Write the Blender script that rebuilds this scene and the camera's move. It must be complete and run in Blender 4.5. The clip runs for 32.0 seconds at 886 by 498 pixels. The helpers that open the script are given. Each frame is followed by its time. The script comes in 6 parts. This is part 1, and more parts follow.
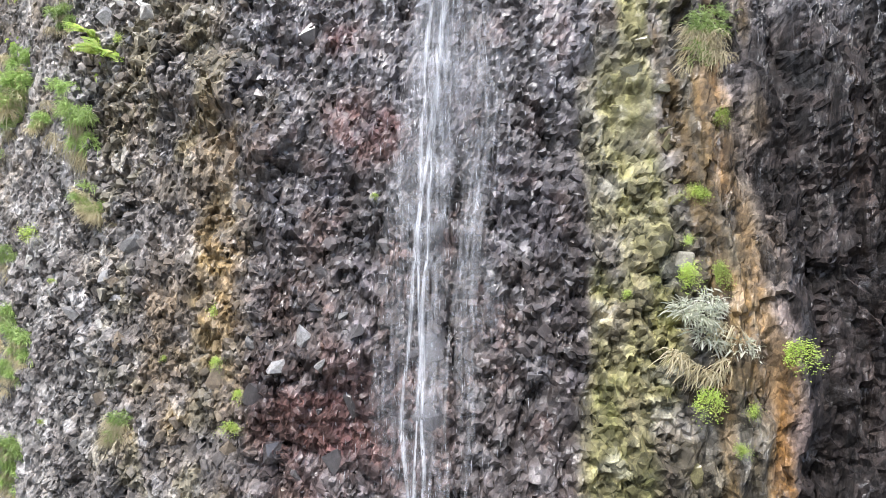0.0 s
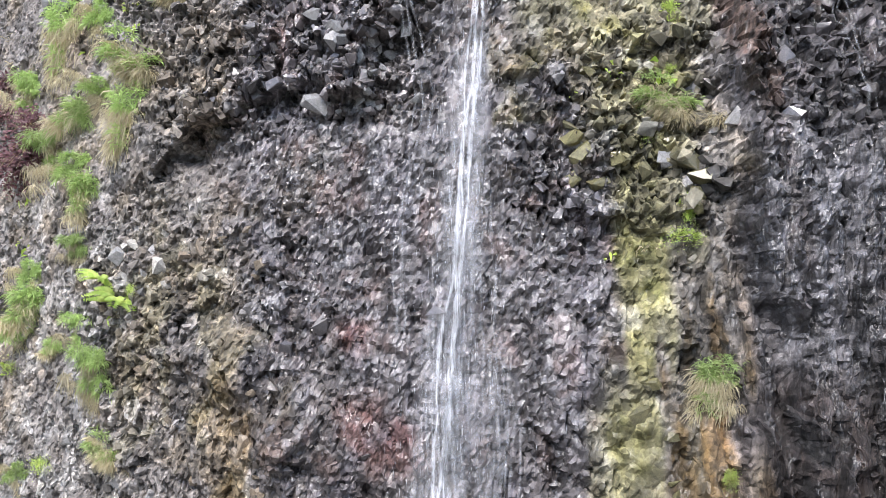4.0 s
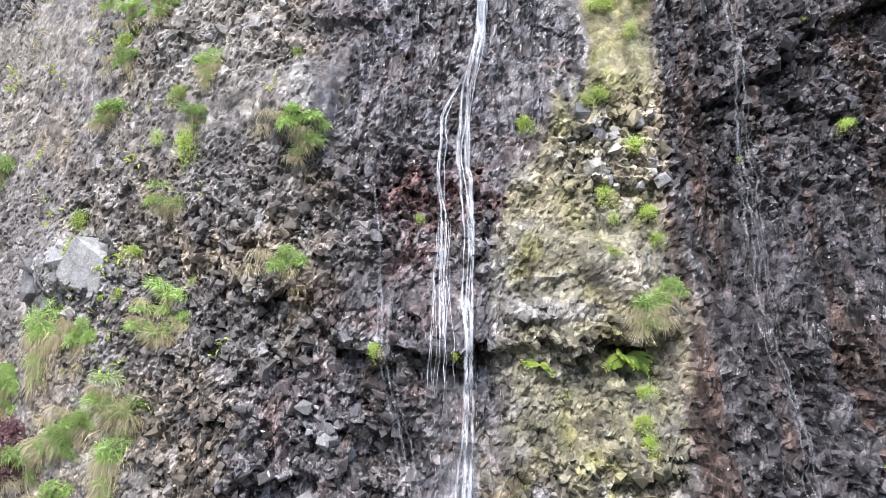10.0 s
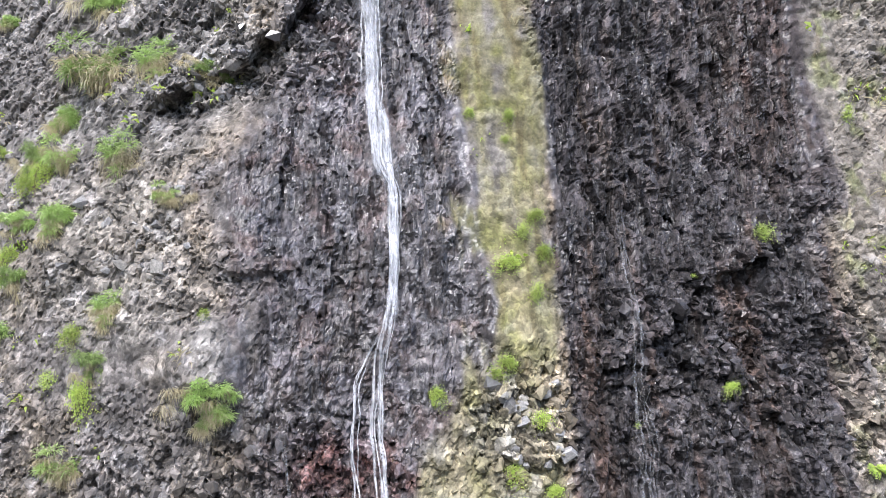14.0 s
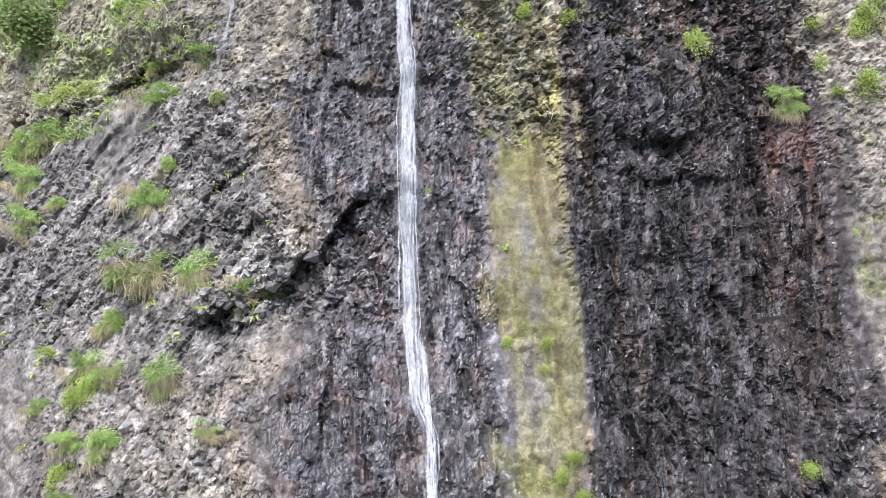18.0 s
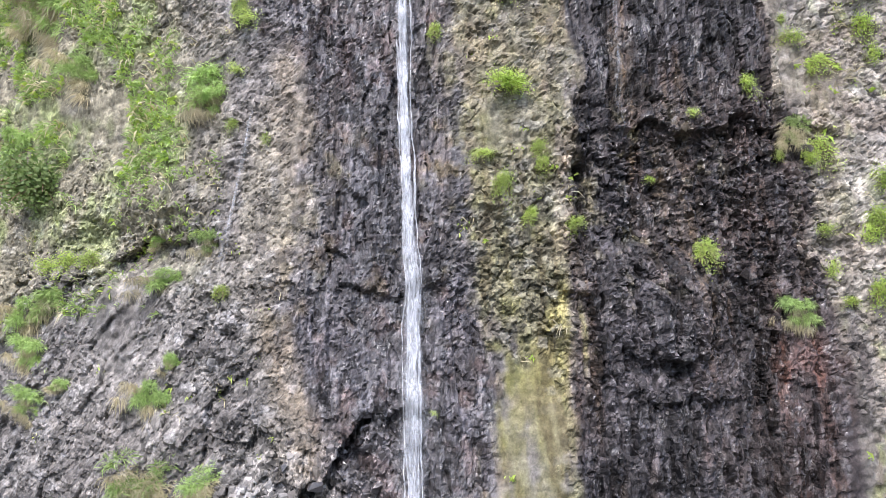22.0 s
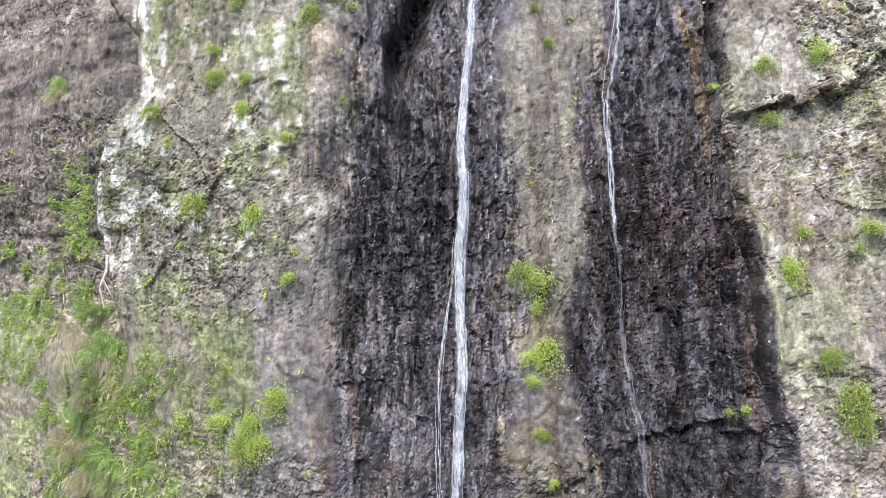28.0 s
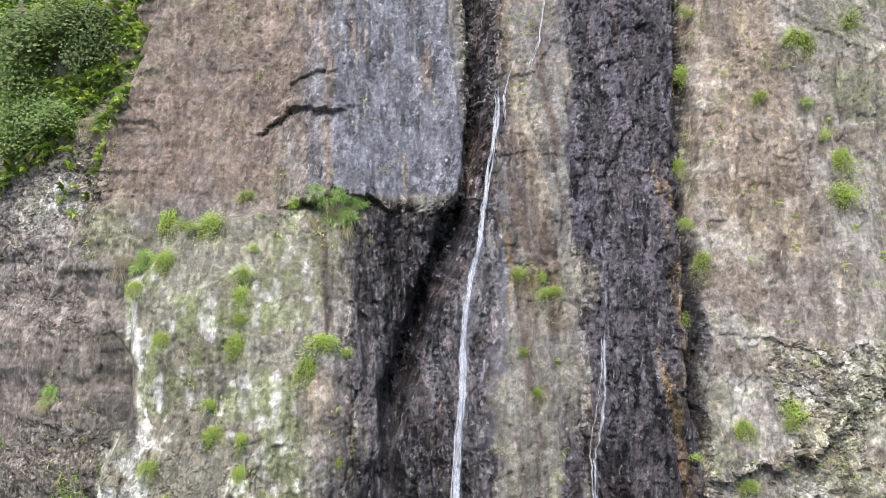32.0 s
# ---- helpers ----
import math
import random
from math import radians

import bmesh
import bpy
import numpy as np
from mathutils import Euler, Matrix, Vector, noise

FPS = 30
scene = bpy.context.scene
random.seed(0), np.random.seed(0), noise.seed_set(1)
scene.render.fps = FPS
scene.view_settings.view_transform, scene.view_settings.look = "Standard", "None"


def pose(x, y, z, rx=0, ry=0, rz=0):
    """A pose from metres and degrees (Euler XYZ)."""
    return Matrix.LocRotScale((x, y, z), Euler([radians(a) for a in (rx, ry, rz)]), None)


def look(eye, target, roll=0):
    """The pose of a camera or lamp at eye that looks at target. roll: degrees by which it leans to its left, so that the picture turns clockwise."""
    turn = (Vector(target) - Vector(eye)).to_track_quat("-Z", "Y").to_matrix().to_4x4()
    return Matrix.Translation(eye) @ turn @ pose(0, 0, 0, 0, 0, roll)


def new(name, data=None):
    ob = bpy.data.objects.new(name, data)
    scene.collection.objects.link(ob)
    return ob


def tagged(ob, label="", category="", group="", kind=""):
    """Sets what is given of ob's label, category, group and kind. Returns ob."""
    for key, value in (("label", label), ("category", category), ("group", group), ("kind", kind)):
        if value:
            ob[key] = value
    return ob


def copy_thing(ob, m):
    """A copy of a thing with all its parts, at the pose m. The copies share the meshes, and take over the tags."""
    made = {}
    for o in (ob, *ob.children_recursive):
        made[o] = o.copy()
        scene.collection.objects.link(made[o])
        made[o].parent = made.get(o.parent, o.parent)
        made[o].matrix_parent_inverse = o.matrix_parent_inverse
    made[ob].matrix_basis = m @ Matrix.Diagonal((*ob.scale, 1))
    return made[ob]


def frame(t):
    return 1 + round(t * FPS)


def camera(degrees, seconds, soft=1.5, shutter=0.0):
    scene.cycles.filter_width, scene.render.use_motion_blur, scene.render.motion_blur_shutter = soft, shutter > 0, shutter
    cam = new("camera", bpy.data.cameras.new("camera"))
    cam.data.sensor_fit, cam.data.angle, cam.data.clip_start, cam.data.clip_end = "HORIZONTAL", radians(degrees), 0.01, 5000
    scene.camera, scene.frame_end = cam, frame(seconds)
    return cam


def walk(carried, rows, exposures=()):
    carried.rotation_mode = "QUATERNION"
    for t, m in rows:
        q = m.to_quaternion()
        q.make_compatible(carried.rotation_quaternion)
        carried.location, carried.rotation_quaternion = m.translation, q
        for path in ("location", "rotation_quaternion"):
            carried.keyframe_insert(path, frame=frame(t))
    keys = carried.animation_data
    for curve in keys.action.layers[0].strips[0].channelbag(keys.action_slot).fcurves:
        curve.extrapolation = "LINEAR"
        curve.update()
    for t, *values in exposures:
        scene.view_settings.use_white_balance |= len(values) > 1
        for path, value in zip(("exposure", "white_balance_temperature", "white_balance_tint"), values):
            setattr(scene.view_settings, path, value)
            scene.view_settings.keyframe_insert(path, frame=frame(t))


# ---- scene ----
cam = camera(64.3, 32.0, 0.5)
METRES, EYE, TILT, LEAN, TURN = 32.0, 6.0, 0.0, 0.0, 0.0
ROWS = [
    (0.0, 0.0, 0.0, 0.0, 0.0, 0.0, 0.0),
    (0.5, -0.0003, -0.0002, 0.0091, 0.01, 0.03, 0.01),
    (1.0, -0.0005, -0.0005, 0.019, 0.02, 0.1, 0.01),
    (1.5, -0.0008, -0.0009, 0.0283, -0.0, 0.16, 0.02),
    (2.0, -0.001, -0.0014, 0.0377, -0.01, 0.21, 0.04),
    (2.5, -0.0014, -0.0018, 0.0467, -0.03, 0.25, 0.05),
    (3.0, -0.0018, -0.0022, 0.0569, -0.04, 0.22, 0.06),
    (3.5, -0.0023, -0.0025, 0.0682, -0.05, 0.26, 0.07),
    (4.0, -0.0031, -0.0028, 0.0798, -0.06, 0.29, 0.08),
    (4.5, -0.004, -0.0038, 0.091, -0.06, 0.32, 0.06),
    (6.5, -0.0069, -0.0069, 0.1226, -0.14, 0.43, 0.05),
    (7.0, -0.0072, -0.0072, 0.1328, -0.13, 0.38, 0.07),
    (7.5, -0.0075, -0.0071, 0.1436, -0.79, 0.46, 0.01),
    (8.0, -0.0082, -0.0069, 0.1552, -1.2, 0.41, 0.02),
    (8.5, -0.009, -0.0072, 0.1662, -2.23, 0.54, 0.02),
    (9.0, -0.01, -0.0083, 0.1776, -2.7, 0.48, 0.07),
    (9.5, -0.011, -0.0093, 0.1888, -2.98, 0.5, 0.07),
    (10.0, -0.0119, -0.01, 0.2, -3.28, 0.53, 0.08),
    (10.5, -0.0125, -0.0103, 0.2108, -5.52, 0.66, -0.02),
    (11.0, -0.0139, -0.0105, 0.2222, -8.2, 0.66, 0.08),
    (11.5, -0.0149, -0.0108, 0.2333, -10.84, 0.7, 0.09),
    (12.0, -0.0159, -0.0108, 0.2447, -11.7, 0.71, 0.16),
    (12.5, -0.0164, -0.0109, 0.2558, -11.71, 0.79, 0.21),
    (13.0, -0.0166, -0.0112, 0.2671, -11.68, 0.84, 0.25),
    (13.5, -0.0169, -0.0117, 0.2785, -11.64, 0.91, 0.27),
    (14.0, -0.0173, -0.0124, 0.2898, -11.61, 0.94, 0.29),
    (14.5, -0.0178, -0.0128, 0.3011, -11.59, 0.99, 0.29),
    (16.5, -0.019, -0.0132, 0.3459, -8.9, 1.01, 0.3),
    (17.0, -0.019, -0.0134, 0.3572, -8.89, 1.02, 0.3),
    (17.5, -0.0189, -0.0134, 0.3686, -8.9, 1.02, 0.3),
    (18.0, -0.0187, -0.0131, 0.38, -8.9, 1.01, 0.31),
    (18.5, -0.0186, -0.0123, 0.3917, -8.91, 1.0, 0.32),
    (19.0, -0.0184, -0.0117, 0.4032, -8.89, 1.04, 0.31),
    (19.5, -0.0183, -0.0113, 0.4147, -8.9, 1.08, 0.32),
    (20.0, -0.0182, -0.0111, 0.4263, -8.9, 1.1, 0.32),
    (20.5, -0.0181, -0.0109, 0.4379, -8.9, 1.11, 0.33),
    (21.0, -0.0181, -0.0108, 0.4493, -8.9, 1.16, 0.32),
    (21.5, -0.0181, -0.0106, 0.4608, -8.87, 1.16, 0.31),
    (22.0, -0.018, -0.0103, 0.4722, -8.47, 1.21, 0.29),
    (22.5, -0.0179, -0.01, 0.4837, -8.46, 1.22, 0.28),
    (23.0, -0.0179, -0.0097, 0.4952, -8.46, 1.26, 0.28),
    (23.5, -0.018, -0.0095, 0.5143, -8.44, 1.19, 0.28),
    (24.0, -0.0189, -0.0097, 0.5416, -8.44, 1.18, 0.27),
    (24.5, -0.0202, -0.0099, 0.5702, -8.42, 1.22, 0.23),
    (25.0, -0.0225, -0.0111, 0.599, -8.41, 1.22, 0.2),
    (25.5, -0.0257, -0.0141, 0.6274, -8.39, 1.2, 0.13),
    (27.5, -0.0427, -0.0306, 0.7397, -8.41, 1.05, 0.06),
    (28.0, -0.0461, -0.0339, 0.7677, -8.4, 1.0, 0.05),
    (28.5, -0.0491, -0.0367, 0.7959, -8.39, 0.92, 0.07),
    (29.0, -0.0516, -0.0389, 0.8243, -8.38, 0.87, 0.11),
    (29.5, -0.0537, -0.0407, 0.8526, -8.37, 0.82, 0.14),
    (30.0, -0.0553, -0.0426, 0.8804, -8.39, 0.88, 0.13),
    (30.5, -0.0575, -0.0443, 0.9094, -10.01, 0.79, 0.21),
    (31.0, -0.059, -0.0458, 0.9379, -10.0, 0.77, 0.24),
    (31.5, -0.0606, -0.0469, 0.966, -10.69, 0.79, 0.24),
    (32.0, -0.0619, -0.0477, 0.9944, -10.72, 0.8, 0.23),
]
walk(cam, [(t, pose(0, 0, EYE, TILT, LEAN, TURN) @ pose(METRES * x, METRES * y, METRES * z, 90 + pitch, roll, yaw)) for t, x, y, z, yaw, pitch, roll in ROWS], [(0, 1.52, 6250, 9), (9, 1.5, 6150, 11), (14, 1.32, 6150, 11), (19, 1.3, 6150, 12), (25, 1.25, 6150, 13), (29, 1.12, 6200, 13), (32, 0.92, 6250, 12)])

# ---- world, sun, exposure ----
world = bpy.data.worlds.new("sky")
scene.world = world
world.use_nodes = True
wn = world.node_tree
sky = wn.nodes.new("ShaderNodeTexSky")
sky.sky_type = "NISHITA"
sky.sun_disc = False
sky.sun_elevation = radians(62)
sky.sun_rotation = radians(205)
sky.air_density, sky.dust_density, sky.ozone_density = 1.0, 3.0, 1.0
wn.nodes["Background"].inputs["Strength"].default_value = 0.15
wn.links.new(sky.outputs["Color"], wn.nodes["Background"].inputs["Color"])
sun = new("sun", bpy.data.lights.new("sun", "SUN"))
sun.data.energy, sun.data.angle, sun.data.color = 1.5, radians(22), (1.0, 0.96, 0.92)
sun.matrix_world = look((-7, -9, 30), (0, 4, 6))

# ---- number fields ----


def hash01(i, j, seed):
    """Repeatable random numbers 0..1 for whole-number cells."""
    n = i.astype(np.int64) * 374761393 + j.astype(np.int64) * 668265263 + seed * 974634777
    n = (n ^ (n >> 13)) * 1274126177 & 0xFFFFFFFF
    n = (n ^ (n >> 16)) * 2246822519 & 0xFFFFFFFF
    return ((n ^ (n >> 15)) & 0xFFFFFF) / float(0x1000000)


def vnoise(x, z, seed):
    i, j = np.floor(x), np.floor(z)
    f, g = x - i, z - j
    f, g = f * f * f * (f * (f * 6 - 15) + 10), g * g * g * (g * (g * 6 - 15) + 10)
    a, b = hash01(i, j, seed), hash01(i + 1, j, seed)
    c, d = hash01(i, j + 1, seed), hash01(i + 1, j + 1, seed)
    return (a + (b - a) * f) * (1 - g) * 2 + (c + (d - c) * f) * g * 2 - 1


def fbm(x, z, seed, octaves=4, gain=0.5):
    total, amp, norm = 0.0, 1.0, 0.0
    for k in range(octaves):
        total = total + amp * vnoise(x * 2.03 ** k + 17.3 * k, z * 2.03 ** k - 9.1 * k, seed + k)
        norm += amp
        amp *= gain
    return total / norm


def cells(x, z, seed):
    """Broken-stone cells: a tilted facet for each cell, its random tone, and the way to its joint."""
    i, j = np.floor(x), np.floor(z)
    best, second = np.full(np.shape(x), 9.0), np.full(np.shape(x), 9.0)
    ci, cj, ox, oz = i + 0, j + 0, i * 0, j * 0
    for di in (-1, 0, 1):
        for dj in (-1, 0, 1):
            a, b = i + di, j + dj
            dx = x - a - 0.1 - 0.8 * hash01(a, b, seed)
            dz = z - b - 0.1 - 0.8 * hash01(a, b, seed + 1)
            d = np.abs(dx) * 0.55 + np.abs(dz) * 0.55 + 0.45 * np.sqrt(dx * dx + dz * dz)
            near = d < best
            second = np.where(near, best, np.minimum(second, d))
            best = np.where(near, d, best)
            ci, cj, ox, oz = np.where(near, a, ci), np.where(near, b, cj), np.where(near, dx, ox), np.where(near, dz, oz)
    facet = (hash01(ci, cj, seed + 2) - 0.5) * 1.2 + (hash01(ci, cj, seed + 3) - 0.5) * 1.9 * ox + (hash01(ci, cj, seed + 4) - 0.35) * 1.9 * oz
    tone = hash01(ci, cj, seed + 5)
    return facet, tone, second - best


def smooth(a, b, v):
    t = np.clip((v - a) / (b - a), 0, 1)
    return t * t * (3 - 2 * t)


def box(x, z, x0, x1, z0, z1, soft=0.35):
    return smooth(x0 - soft, x0 + soft, x) * smooth(x1 + soft, x1 - soft, x) * smooth(z0 - soft, z0 + soft, z) * smooth(z1 + soft, z1 - soft, z)


def blob(x, z, cx, cz, rx, rz):
    return np.exp(-(((x - cx) / rx) ** 2 + ((z - cz) / rz) ** 2) ** 1.5)


def track(points):
    """Two rows of numbers out of pairs, for np.interp."""
    return np.array([p[0] for p in points], float), np.array([p[1] for p in points], float)


# ---- the plan of the cliff: y of the large form, on control rows six metres apart in height, four metres apart across ----
FORM = np.array([
    [14.67, 12.05, 9.47, 6.93, 4.45, 2.10, -0.04, -1.92, -3.66],
    [16.87, 13.73, 10.68, 7.83, 5.21, 3.13, 1.65, 0.52, -0.50],
    [19.03, 15.42, 11.90, 8.66, 5.97, 4.21, 3.47, 3.01, 2.51],
    [21.03, 17.17, 13.19, 9.07, 6.52, 5.55, 5.59, 5.49, 5.10],
    [22.65, 18.88, 15.05, 11.09, 7.86, 7.86, 7.82, 7.53, 7.05],
    [23.80, 20.34, 16.99, 14.40, 11.33, 9.61, 8.82, 8.64, 8.43],
    [24.44, 21.39, 18.29, 14.12, 11.59, 10.72, 10.05, 9.70, 9.50],
    [24.43, 21.36, 17.91, 13.70, 12.46, 12.70, 11.33, 10.86, 10.56],
    [23.67, 20.90, 18.08, 15.91, 15.42, 15.00, 13.31, 12.48, 11.78],
    [22.45, 20.75, 19.26, 18.34, 17.85, 17.03, 15.70, 14.41, 13.19],
    [21.11, 20.83, 20.68, 20.54, 20.06, 19.16, 17.93, 16.40, 14.74],
])


def large_form(x, z):
    u, v = np.clip((x + 14.0) / 4.0, 0, 5.9999), np.clip((z + 2.0) / 6.0, 0, 7.9999)
    i, j = np.floor(u).astype(int), np.floor(v).astype(int)
    f, g = u - i, v - j
    a = ((1 - f) ** 3 / 6, (3 * f ** 3 - 6 * f * f + 4) / 6, (-3 * f ** 3 + 3 * f * f + 3 * f + 1) / 6, f ** 3 / 6)
    b = ((1 - g) ** 3 / 6, (3 * g ** 3 - 6 * g * g + 4) / 6, (-3 * g ** 3 + 3 * g * g + 3 * g + 1) / 6, g ** 3 / 6)
    y = 0.0
    for p in range(4):
        for q in range(4):
            y = y + a[p] * b[q] * FORM[j + q, i + p]
    return y


# edges of the bands that run up the face: (height, x)
MOSS_L = track([(3, 1.0), (4.4, 1.06), (6, 1.1), (7.5, 1.15), (8.7, 1.1), (10.2, 0.85), (11.4, 0.63), (12.2, 0.4), (13, 0.7), (14.1, 1.15), (14.8, 1.5), (16, 1.35), (17.5, 1.5), (19.4, 1.62),
                (21, 1.1), (22.4, 1.1), (25, 1.12), (27.6, 1.48), (29.6, 1.75), (32.3, 1.72), (34.7, 1.62), (37.3, 2.13), (40, 2.46), (43, 2.82), (48, 3.3)])
MOSS_R = track([(3, 1.6), (4.4, 1.65), (6, 1.68), (8.7, 1.78), (10.4, 2.03), (12.1, 2.35), (14, 2.36), (16, 2.42), (19.5, 2.46), (21, 2.65), (22.3, 2.88), (24, 2.86), (25.4, 2.8), (27, 2.5),
                (29.6, 2.62), (32.3, 3.2), (35.3, 3.65), (37.3, 3.75), (40, 3.97), (43.6, 4.39), (48, 4.8)])
DARK_L = track([(3, 2.32), (6, 2.34), (7.6, 2.28), (8.6, 2.1), (11.4, 2.18), (12.3, 2.45), (14, 2.38), (16, 2.42), (19.5, 2.46), (21, 2.65), (22.3, 2.88), (24, 2.86), (25.4, 2.8), (27, 2.5),
                (29.6, 2.62), (32.3, 3.2), (35.3, 3.65), (37.3, 3.75), (40, 3.97), (43.6, 4.39), (48, 4.8)])
DARK_R = track([(3, 9.0), (8, 7.5), (12, 5.9), (15, 5.95), (17, 6.3), (20, 6.3), (22, 6.2), (24, 6.05), (27, 6.03), (30.2, 5.88), (33, 5.75), (35.2, 5.75), (37.3, 6.13), (41.2, 6.46), (44.3, 7.14), (48, 7.8)])
WET_L = track([(3, -1.6), (6, -1.65), (8.3, -1.9), (9.7, -2.1), (11.4, -1.5), (12.6, -0.82), (13.9, -1.2), (15, -1.0), (16.3, -1.45), (17.2, -0.8), (18, -0.5), (19, -0.8), (20, -1.2), (22, -1.07), (23.3, -1.1),
               (25.5, -1.5), (28.7, -1.7), (30, -1.25), (33.4, -0.97), (36, -1.1), (38.2, -0.1), (39.2, 1.5), (41.4, 1.92), (44.3, 2.2), (48, 2.6)])
GULLY = track([(31, 0.0), (32, -0.2), (33.5, -0.35), (34.8, -0.3), (36.1, 0.31), (37.7, 1.04), (39.5, 1.62), (41.4, 2.07), (44.6, 2.42), (48, 2.8)])
CRACK = track([(26.5, 5.95), (30.2, 5.86), (33, 5.78), (35.2, 5.72), (37.3, 6.19), (39.9, 6.52), (44.3, 7.14), (48, 7.7)])
BROW = track([(28, -5.6), (29.4, -6.0), (31.3, -6.6), (33.4, -6.4), (34.3, -5.85), (35.6, -5.75), (37.7, -6.0), (42, -6.0)])
SLOPE = track([(35.4, -9.0), (36.5, -8.4), (38.2, -7.9), (41.3, -6.9), (43, -6.4), (48, -5.4)])


def ledge(x, z, points, out, up, under, below, seed):
    """A lip that stands out above a line and is hollow under it."""
    px, pz = track(points)
    block = np.floor(x * 2.6 + 0.8 * fbm(x * 1.1, z * 0.8, seed + 3, 2))
    line = np.interp(x, px, pz) + 0.16 * fbm(x * 1.1, x * 0 + 3.3, seed, 3) + 0.07 * fbm(x * 5, z * 3, seed + 5, 2) + 0.20 * (hash01(block, block * 0, seed) - 0.5)
    ends = smooth(px[0] - 0.5, px[0] + 0.2, x) * smooth(px[-1] + 0.5, px[-1] - 0.2, x)
    vary = np.clip(0.72 + 0.9 * fbm(x * 1.2, x * 0 + 8.8, seed + 9, 2) + 0.5 * (hash01(block, block * 0 + 1, seed) - 0.5), 0.1, 1.5)
    d = z - line
    over = smooth(-0.04, 0.05, d) * np.exp(-np.clip(d, 0, None) / up)
    hollow = smooth(0.05, -0.03, d) * np.exp(-np.clip(-d, 0, None) / below)
    return ends * vary * 0.7 * (under * hollow - out * over), ends * np.exp(-(d / 0.28) ** 2)


# lips and cracks: line of (x, height), how far the lip stands out, its height, depth and height of the hollow, seed
LEDGES = (
    ([(-2.6, 11.7), (-2.3, 11.8), (-1.5, 12.0), (-1.0, 11.6), (-0.5, 11.5), (0.2, 11.42), (0.5, 11.5), (1.0, 11.65), (1.2, 11.45), (1.6, 11.6), (1.95, 11.6)], 0.5, 0.7, 0.6, 0.28, 101),
    ([(-3.3, 9.2), (-2.7, 9.75), (-2.1, 10.0), (-1.5, 10.1), (-1.0, 10.0), (-0.5, 10.1)], 0.22, 0.7, 0.12, 0.25, 103),
    ([(2.9, 14.0), (3.3, 14.3), (3.9, 14.7), (4.7, 15.1), (5.4, 15.5), (6.1, 15.9)], 0.28, 0.5, 0.2, 0.3, 105),
    ([(-1.9, 14.8), (-1.6, 14.9), (-1.4, 15.1), (-1.1, 15.1), (-0.6, 15.2), (0.2, 15.3)], 0.14, 0.5, 0.09, 0.15, 107),
    ([(-2.3, 17.4), (-1.9, 17.6), (-1.3, 17.9), (-0.8, 18.3), (-0.4, 18.8), (0.3, 19.2)], 0.34, 0.6, 0.3, 0.35, 109),
    ([(-2.9, 20.65), (-1.7, 20.8), (-0.2, 20.7), (0.9, 20.8)], 0.1, 0.4, 0.08, 0.12, 111),
    ([(2.85, 20.75), (2.95, 20.3), (3.2, 19.95), (3.6, 19.75), (4.0, 19.7), (4.4, 19.95)], 0.34, 0.9, 0.12, 0.18, 113),
    ([(2.5, 19.55), (3.1, 19.4), (4.6, 19.2)], 0.12, 0.4, 0.12, 0.2, 115),
    ([(3.0, 23.0), (4.0, 23.1), (5.4, 23.2), (6.4, 23.1)], 0.14, 0.4, 0.14, 0.3, 117),
    ([(-2.0, 26.1), (-0.8, 26.0), (0.8, 26.1), (2.1, 26.5)], 0.06, 0.4, 0.09, 0.12, 119),
    ([(2.1, 26.5), (2.8, 27.1), (3.7, 27.4), (4.6, 27.75), (6.2, 27.85)], 0.14, 0.4, 0.2, 0.15, 137),
    ([(6.1, 33.3), (7.1, 33.5), (8.0, 33.9), (9.1, 34.7), (12, 35.4)], 0.3, 0.7, 0.2, 0.4, 121),
    ([(-2.5, 39.1), (-0.8, 39.3), (0.2, 38.9), (1.1, 38.85), (1.5, 39.2)], 0.45, 1.6, 0.3, 0.25, 123),
    ([(2.3, 37.7), (3.0, 37.6), (3.8, 37.7)], -0.25, 0.9, -0.15, 0.5, 125),
    ([(-3.1, 41.1), (-2.5, 41.5), (-1.8, 41.45), (-1.0, 41.5)], 0.16, 0.35, 0.22, 0.25, 127),
    ([(-2.7, 42.1), (-1.9, 42.4), (-1.2, 42.6)], 0.1, 0.3, 0.16, 0.2, 129),
    ([(-6.2, 20.7), (-5.5, 20.8), (-3.8, 21.4), (-2.6, 21.6)], 0.45, 0.9, 0.1, 0.6, 133),
    ([(-5.2, 30.0), (-3.5, 32.6), (-1.5, 33.0)], 0.1, 0.5, 0.08, 0.3, 135),
)


